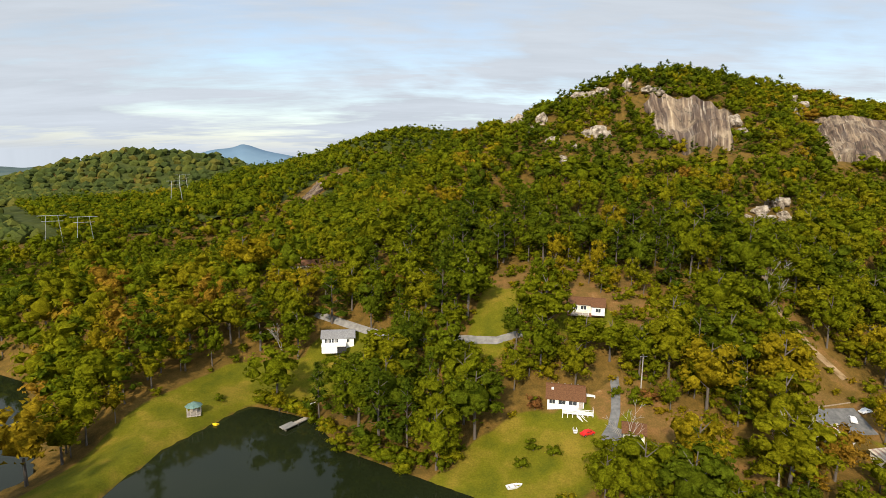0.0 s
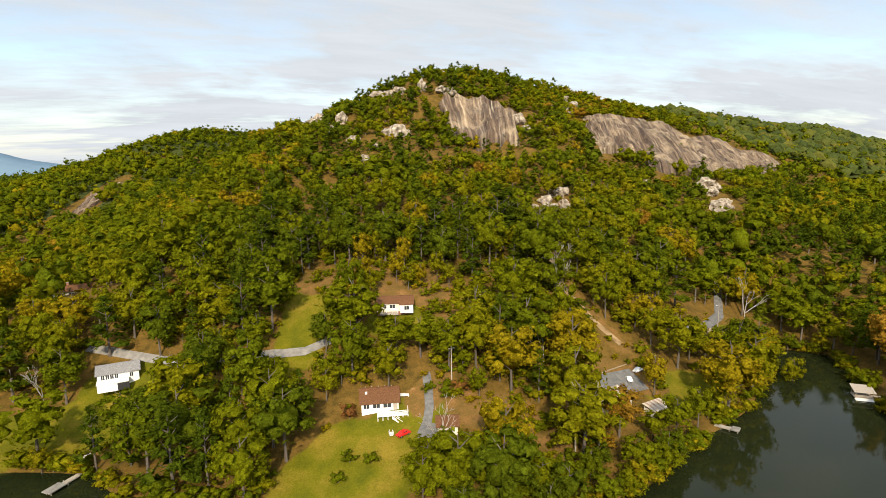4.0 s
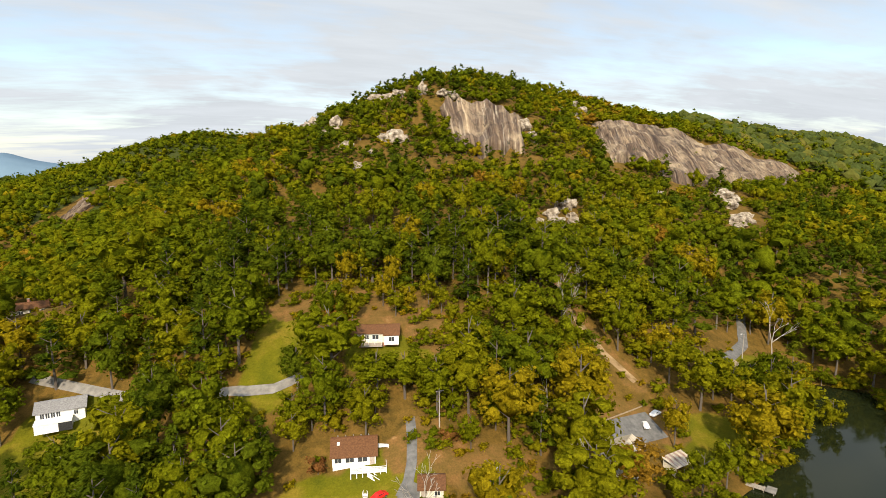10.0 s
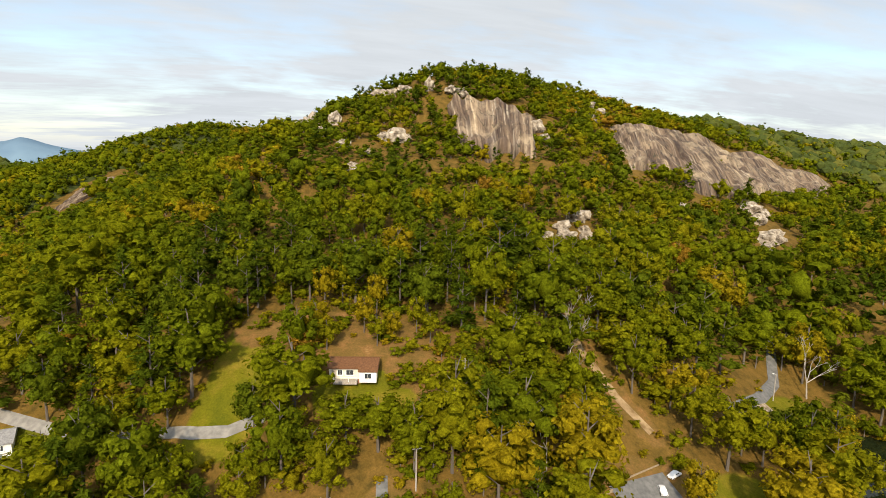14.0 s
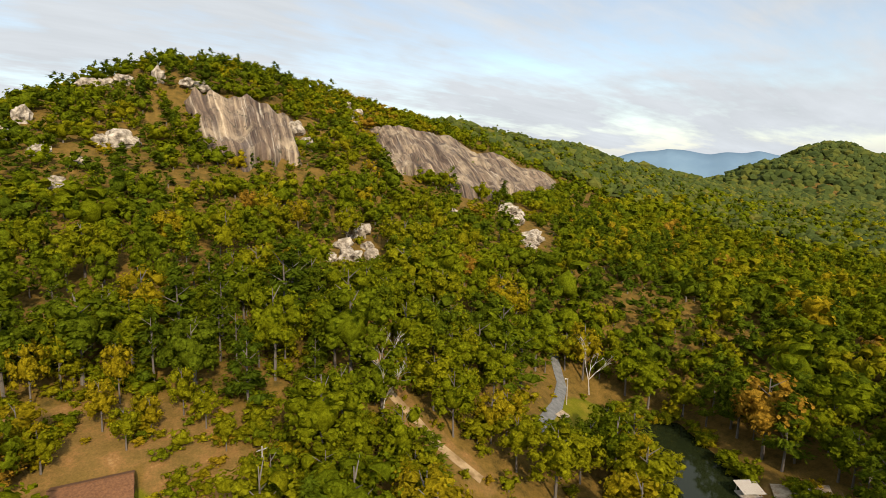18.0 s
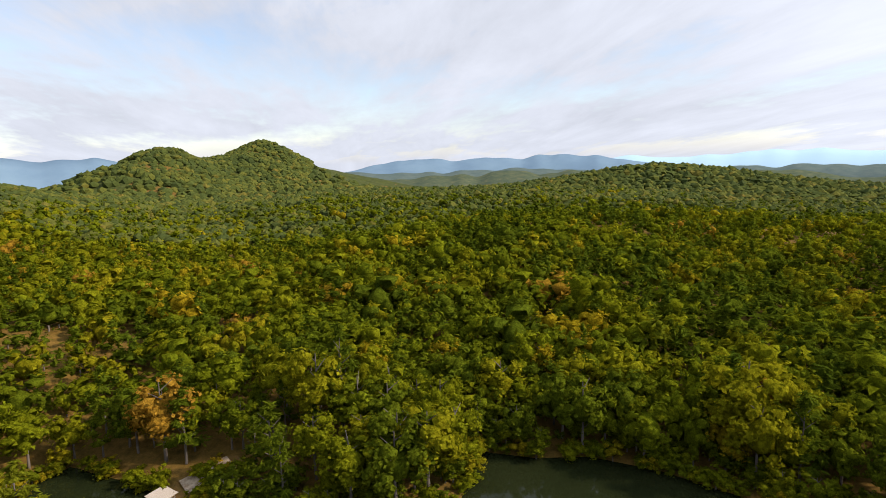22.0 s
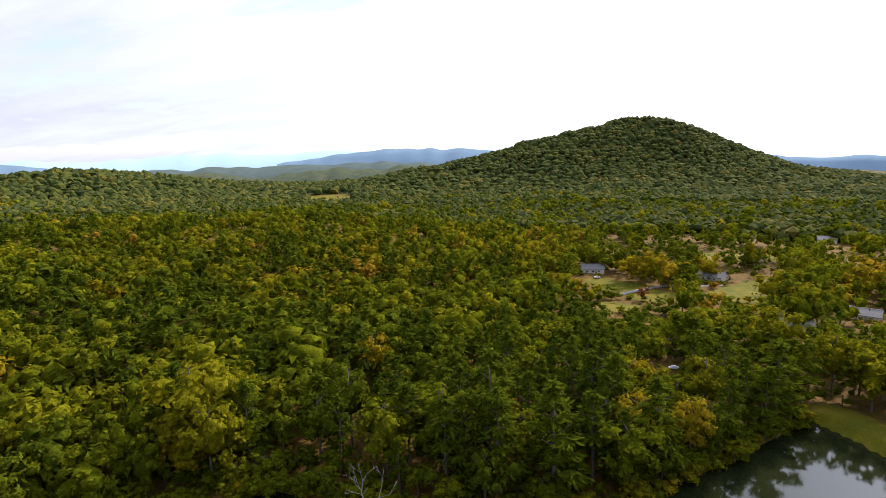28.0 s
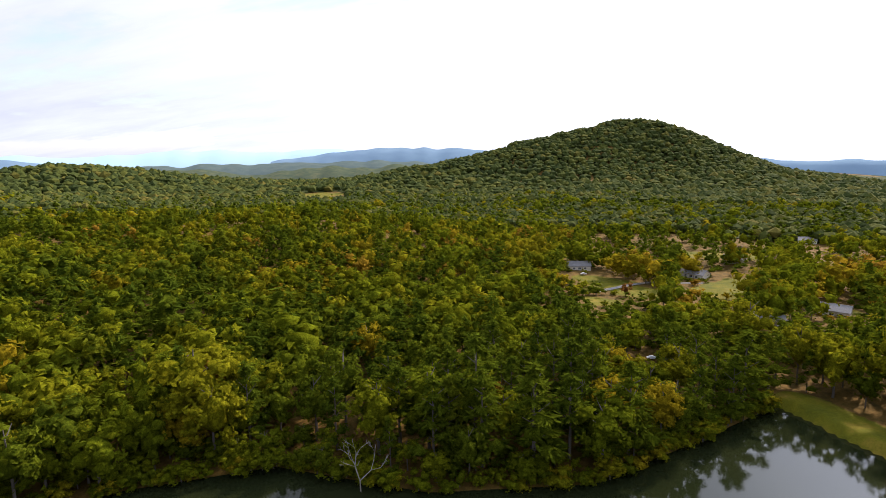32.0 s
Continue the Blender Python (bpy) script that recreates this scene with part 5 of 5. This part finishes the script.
opened = np.maximum.reduce([spots(tx, ty, "grass"), spots(tx, ty, "dirt"), spots(tx, ty, "rock")])
ok &= opened < 0.4
south = (ty < -165) & (ty > -480) & (tx > -110) & (tx < 130)
ok &= ~south | (rng.uniform(0, 1, tx.size) < 0.75)
tx, ty, az, r_c = tx[ok], ty[ok], az[ok], r_c[ok]
tz = land(tx, ty) - 0.2
rng = np.random.default_rng(12)
size = rng.uniform(12.5, 23.0, tx.size) * np.where(tz > 60, 0.58, np.where(tz > 35, 0.74, 1.0)) * np.where((r_c > 440) & (tz > 30) & (az < 8), 1.2, np.where((r_c > 440) & (tz > 60), 0.8, 1.0))
size *= np.where(rng.uniform(0, 1, tx.size) < 0.12, 1.22, 1.0)
size *= np.where((ty < 75) & (r_c < 330) & (tz < 30), 1.18, 1.0)
wide = rng.uniform(0.9, 1.36, tx.size) * np.where(tz > 60, 1.2, 1.0)
turn = rng.uniform(0, 6.28, tx.size)
pine_patch = ripple(tx, ty, 120, 7) + 0.35 * ripple(tx, ty, 40, 8)
is_pine = rng.uniform(0, 1, tx.size) < np.clip(0.22 + 0.45 * pine_patch + 0.22 * (1 - smooth(-60, 0, ty)), 0.03, 0.8)
south = (1 - smooth(-190, -150, ty)) * smooth(-520, -440, ty) * smooth(-120, -80, tx) * (1 - smooth(110, 150, tx))
yards = smooth(20, 45, tx) * (1 - smooth(110, 140, tx)) * smooth(85, 95, ty) * (1 - smooth(125, 145, ty))
autumn = 0.36 + 0.03 * south + 0.13 * yards + 0.05 * (1 - smooth(-90, -40, tx)) * smooth(60, 120, ty) + 0.09 * (1 - smooth(-190, -110, ty)) - 0.06 * smooth(-130, -90, ty) * (1 - smooth(30, 80, ty)) + 0.16 * ripple(tx, ty, 150, 9) + 0.10 * ripple(tx, ty, 45, 6)
autumn = autumn + 0.08 * smooth(180, 260, tx) * smooth(60, 160, ty)
tint = np.clip(autumn + rng.normal(0, 0.19, tx.size) + (rng.uniform(0, 1, tx.size) < 0.025) * 0.35, 0, 0.9)

tint = np.where(r_c > 400, tint * 0.82, tint)
full = size.copy()
# what must stay in sight keeps a lane towards the lake with nothing tall in it
for vx, vy, ex, ey, half, slope, low in LANES:
    ln = math.hypot(ex - vx, ey - vy)
    ux, uy = (ex - vx) / ln, (ey - vy) / ln
    along = (tx - vx) * ux + (ty - vy) * uy
    side = np.abs((tx - vx) * uy - (ty - vy) * ux)
    cap = np.where((along > -4) & (along < ln) & (side < half), float(land(vx, vy)) + np.maximum(along, 0) * slope + low - tz, 99)
    size = np.minimum(size, cap)
wide *= np.minimum(1.7, np.sqrt(full / np.maximum(size, 1.0)))
small = size < 4.5
size = np.where(small, np.maximum(size, 2.2), size)
tint = np.where(small, np.clip(tint + 0.15, 0, 1), tint)
is_pine = is_pine & ~small
ok = size > 1.0
tx, ty, tz, size, wide, turn, is_pine, tint, r_c, az = (a[ok] for a in (tx, ty, tz, size, wide, turn, is_pine, tint, r_c, az))
# low growth hangs over the water's edge
rng = np.random.default_rng(21)
shrubs = []
for i in range(len(LAKE)):
    (ax, ay), (bx, by) = LAKE[i], LAKE[(i + 1) % len(LAKE)]
    if i >= len(LAKE) - 6:
        continue
    for k in range(int(math.hypot(bx - ax, by - ay) / 1.7)):
        w = rng.uniform(0, 1)
        shrubs.append((ax + (bx - ax) * w + rng.uniform(-1.5, 1.5), ay + (by - ay) * w + rng.uniform(-1.5, 1.5)))
sx, sy = np.array(shrubs).T
keep = (poly_dist(sx, sy, LAKE) > -0.9) & (np.maximum(spots(sx, sy, "grass"), spots(sx, sy, "dirt")) < 0.4)
ALONE += [(a, b, rng.uniform(4, 8), rng.uniform(1.2, 1.9), rng.uniform(0.2, 0.75), 0) for a, b in zip(sx[keep], sy[keep])]

# and scrub grows in the clearings and along their edges
sx, sy = rng.uniform(-80, 190, 5000), rng.uniform(85, 185, 5000)
for kind, lo, hi, chance in (("dirt", 0.15, 1.01, 0.62), ("grass", 0.15, 0.75, 0.30), ("rock", 0.2, 0.8, 0.3)):
    q = spots(sx, sy, kind)
    keep = (q > lo) & (q < hi) & (rng.uniform(0, 1, 5000) < chance) & (poly_dist(sx, sy, LAKE) > 2)
    for vx, vy, r in KEEP_FREE:
        keep &= np.hypot(sx - vx, sy - vy) > r
    ALONE += [(a, b, rng.uniform(1.5, 5.0), rng.uniform(1.2, 1.9), rng.uniform(0.2, 0.85), 0) for a, b in zip(sx[keep], sy[keep])]

sx, sy = rng.uniform(20, 430, 5000), rng.uniform(190, 385, 5000)
q = spots(sx, sy, "rock")
keep = (q > 0.05) & (q < 0.9) & (rng.uniform(0, 1, 5000) < 0.6)
ALONE += [(a, b, rng.uniform(1.8, 5.5), rng.uniform(1.1, 1.7), rng.uniform(0.1, 0.7), 0) for a, b in zip(sx[keep], sy[keep])]

sx, sy = rng.uniform(95, 410, 900), rng.uniform(255, 365, 900)
q = spots(sx, sy, "rock")
keep = (q >= 0.9) & (ripple(sx, sy, 34, 4) > 0.42)
ALONE += [(a, b, rng.uniform(3.5, 6.5), rng.uniform(1.0, 1.5), rng.uniform(0.1, 0.6), 0) for a, b in zip(sx[keep], sy[keep])]

# an understorey fills the wood's edge around the yards
sx, sy = rng.uniform(-60, 135, 900), rng.uniform(92, 190, 900)
q = np.maximum.reduce([spots(sx, sy, "grass"), spots(sx, sy, "dirt"), spots(sx, sy, "rock")])
keep = (q < 0.3) & (poly_dist(sx, sy, LAKE) > 2)
for vx, vy, r in KEEP_FREE:
    keep &= np.hypot(sx - vx, sy - vy) > r
for vx, vy, ex, ey, half, slope, low in LANES:
    ln = math.hypot(ex - vx, ey - vy)
    along = ((sx - vx) * (ex - vx) + (sy - vy) * (ey - vy)) / ln
    keep &= (along < -4) | (along > ln) | (np.abs((sx - vx) * (ey - vy) - (sy - vy) * (ex - vx)) / ln > half)
ALONE += [(a, b, rng.uniform(4, 8), rng.uniform(1.1, 1.7), rng.uniform(0.2, 0.70), 0) for a, b in zip(sx[keep], sy[keep])]
ALONE += [(a, b, rng.uniform(7, 11), 1.3, rng.uniform(0.3, 0.65), 0) for a, b in ((22, 133), (26, 135), (30, 133), (35, 132), (26, 139), (46, 130), (50, 126), (18, 130), (44, 136), (55, 131))]

# the southern bank is overgrown down to the water
sx, sy = rng.uniform(0, 190, 6000), rng.uniform(-135, 120, 6000)
q = poly_dist(sx, sy, LAKE)
keep = (q > -0.8) & (q < 10) & (np.maximum(spots(sx, sy, "grass"), spots(sx, sy, "dirt")) < 0.3) & (sy < 95) & (rng.uniform(0, 1, 6000) < 0.55)
ALONE += [(a, b, rng.uniform(4.5, 10), rng.uniform(1.1, 1.6), rng.uniform(0.0, 0.45), 0) for a, b in zip(sx[keep], sy[keep])]

# trees that stand out by colour or stand alone in the yards
tx, ty, size, wide, tint, is_pine = (np.concatenate([a, np.array([e[i] for e in ALONE], a.dtype)]) for i, a in enumerate((tx, ty, size, wide, tint, is_pine)))
tz = np.concatenate([tz, land(tx[len(tz):], ty[len(ty) - len(ALONE):]) - 0.2])
turn = np.concatenate([turn, np.linspace(0, 6, len(ALONE))])
r_c, az = np.hypot(tx - CX, ty - CY), np.degrees(np.arctan2(tx - CX, ty - CY))
place = np.stack([tx, ty, tz], -1)

# the trees beside the flight are things of their own
d_path = poly_dist(tx, ty, [(5, 20), (30, 60), (45, 70)], False)
seen = ~((az < -45) & (az > -165))
order = np.argsort(d_path + 400 * ~seen)
single = np.zeros(len(tx), bool)
left = {"pine": 110, "broad": 200, "autumn": 110}
for i in order:
    k = "pine" if is_pine[i] else ("autumn" if tint[i] > 0.55 else "broad")
    if left[k] > 0 and seen[i] and size[i] > 8.5:
        left[k] -= 1
        single[i] = True


def tree_kind(kind, label, crown, stem_mesh, group):
    root = new(kind)
    tagged(root, label, "tree", group)
    for nm, me in (("trunk", stem_mesh), ("crown", crown)):
        o = new(nm, me)
        o.parent = root
    return root


LABEL = {"pine": "tall dark green pine with layered needle branches", "broad": "broadleaf tree with a full green crown", "autumn": "broadleaf tree turning yellow and orange in autumn"}
stem_me = raw_mesh("trunk", *STEM, m_bark)
made = {}
for i in np.nonzero(single)[0]:
    k = "pine" if is_pine[i] else ("autumn" if tint[i] > 0.55 else "broad")
    pool = NEAR_PINE if is_pine[i] else NEAR_BROAD
    which = int(turn[i] * 100) % len(pool)
    shade = min(5, int(tint[i] * 6))
    key = (k, which, shade)
    m = pose(place[i][0], place[i][1], place[i][2] - 0.06 * size[i], 0, 0, math.degrees(turn[i])) @ Matrix.Diagonal((size[i] * wide[i], size[i] * wide[i], size[i], 1))
    if key not in made:
        tv, tf = pool[which]
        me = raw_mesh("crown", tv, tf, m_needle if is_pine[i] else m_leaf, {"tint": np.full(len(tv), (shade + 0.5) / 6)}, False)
        made[key] = tree_kind({"pine": "pine_tree", "broad": "broadleaf_tree", "autumn": "autumn_tree"}[k], LABEL[k], me, stem_me, {"pine": "pines of the wood", "broad": "green trees of the wood", "autumn": "autumn trees of the wood"}[k])
        made[key].matrix_basis = m
    else:
        o = copy_thing(made[key], Matrix())
        o.matrix_basis = m

rest = ~single
band = np.where((d_path < 155) & (size > 7.5), 1, np.where(r_c < 420, 2, 3))
place[:, 2] -= np.where(band >= 2, 0.24 * size, np.where(ty < 70, 0.14, 0.06) * size)
which = (turn * 100).astype(int)
batches, pines = [], []
for b, pool in ((1, MID_BROAD), (2, FAR_BROAD), (3, LAST_BROAD)):
    for w, t in enumerate(pool):
        s = rest & ~is_pine & (band == b) & (which % len(pool) == w)
        batches.append((t, place[s], size[s], wide[s], turn[s], tint[s]))
for b, pool in ((1, MID_PINE), (2, FAR_PINE), (3, LAST_PINE)):
    for w, t in enumerate(pool):
        s = rest & is_pine & (band == b) & (which % len(pool) == w)
        pines.append((t, place[s], size[s], wide[s], turn[s], tint[s]))
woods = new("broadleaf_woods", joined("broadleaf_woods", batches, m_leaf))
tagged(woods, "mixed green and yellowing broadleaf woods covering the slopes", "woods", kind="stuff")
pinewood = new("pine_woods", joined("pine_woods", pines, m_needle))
tagged(pinewood, "dark green pines scattered through the woods", "woods", kind="stuff")
s = rest & (d_path < 260)
stems = new("trunks_of_woods", joined("trunks_of_woods", [((STEM[0][:12], STEM[1][:12]), place[s], size[s], wide[s], turn[s], tint[s])], m_bark))
tagged(stems, "grey brown tree trunks standing in the woods", "tree trunks", kind="stuff")
print("trees", len(tx), "single", single.sum(), "tris", sum(len(o.data.polygons) for o in (woods, pinewood, stems)))

# the woods further out, each crown a lumpy dome over the canopy
def dome(seed):
    v, f = ico(1)
    v = lumps(v, 0.35, seed + 90) * np.array([1, 1, 0.9])
    keep = v[f].mean(1)[:, 2] > -0.45
    return v, f[keep]


rng = np.random.default_rng(31)
pos, big = [], []
r = 470.0
while r < 1700:
    gap = 7.5 + max(0.0, r - 600) * 0.011
    k = int(math.radians(255) * r / gap)
    a = np.radians(-46 + 255 * (np.arange(k) + rng.uniform(-0.45, 0.45, k)) / k)
    rr = r + rng.uniform(-0.5, 0.5, k) * gap * (1.0 if r < 900 else 1.6)
    x, y = CX + rr * np.sin(a), CY + rr * np.cos(a)
    free = ~((x > -140) & (x < 620) & (y < -960) & (y > -1340) & (land(x, y) > 16))
    pos.append(np.stack([x, y], -1)[free])
    big.append((rng.uniform(0.42, 0.80, k) * gap)[free])
    r += gap * (1.0 if r < 800 else 1.6 if r < 1400 else 2.6)
for x0, x1, y0, y1, gap in ((-140, 620, -1340, -960, 8.0), (1300, 2000, 100, 560, 11.0)):
    a, b = np.meshgrid(np.arange(x0, x1, gap), np.arange(y0, y1, gap))
    a, b = a.ravel() + rng.uniform(-0.7, 0.7, a.size) * gap, b.ravel() + rng.uniform(-0.7, 0.7, a.size) * gap
    up = land(a, b) > 16
    pos.append(np.stack([a[up], b[up]], -1))
    big.append(rng.uniform(0.42, 0.95, up.sum()) * gap)
pos, big = np.concatenate(pos), np.concatenate(big)
x, y = pos.T
z = land(x, y)
rr, az = np.hypot(x - CX, y - CY), np.degrees(np.arctan2(x - CX, y - CY))
hid = ((x > 60) & (x < 760) & (y > np.interp(x, [p[0] for p in MOUNTAIN], [p[1] for p in MOUNTAIN]) + 50)) | ((x < 330) & (y > 745) & (x > -250))
keep = ~hid & (np.maximum.reduce([spots(x, y, "grass"), spots(x, y, "dirt"), spots(x, y, "rock")]) < 0.3)
keep &= rng.uniform(0, 1, len(x)) < np.where(rr < 700, 0.75, 1.0)
keep &= ~((az > -44) & (az < 8) & (rr < 790))
high = np.where(z > 62, 6, 10) * rng.uniform(0.75, 1.15, len(x)) * np.where(rr < 700, 0.75, 1.0)
z = z + high - big * 0.6
pos, big = np.stack([x, y, z], -1)[keep], big[keep]
turn = rng.uniform(0, 6.28, len(pos))
kinds = [dome(i) for i in range(8)]
sel = (turn * 100).astype(int) % 8
crowns = joined("distant_crowns", [(kinds[i], pos[sel == i], big[sel == i], rng.uniform(0.9, 1.25, (sel == i).sum()), turn[sel == i], rng.uniform(0, 1, (sel == i).sum())) for i in range(8)], m_canopy, True)
crowns = tagged(new("distant_crowns", crowns), "rounded green and yellowish crowns of the far woods", "woods", kind="stuff")
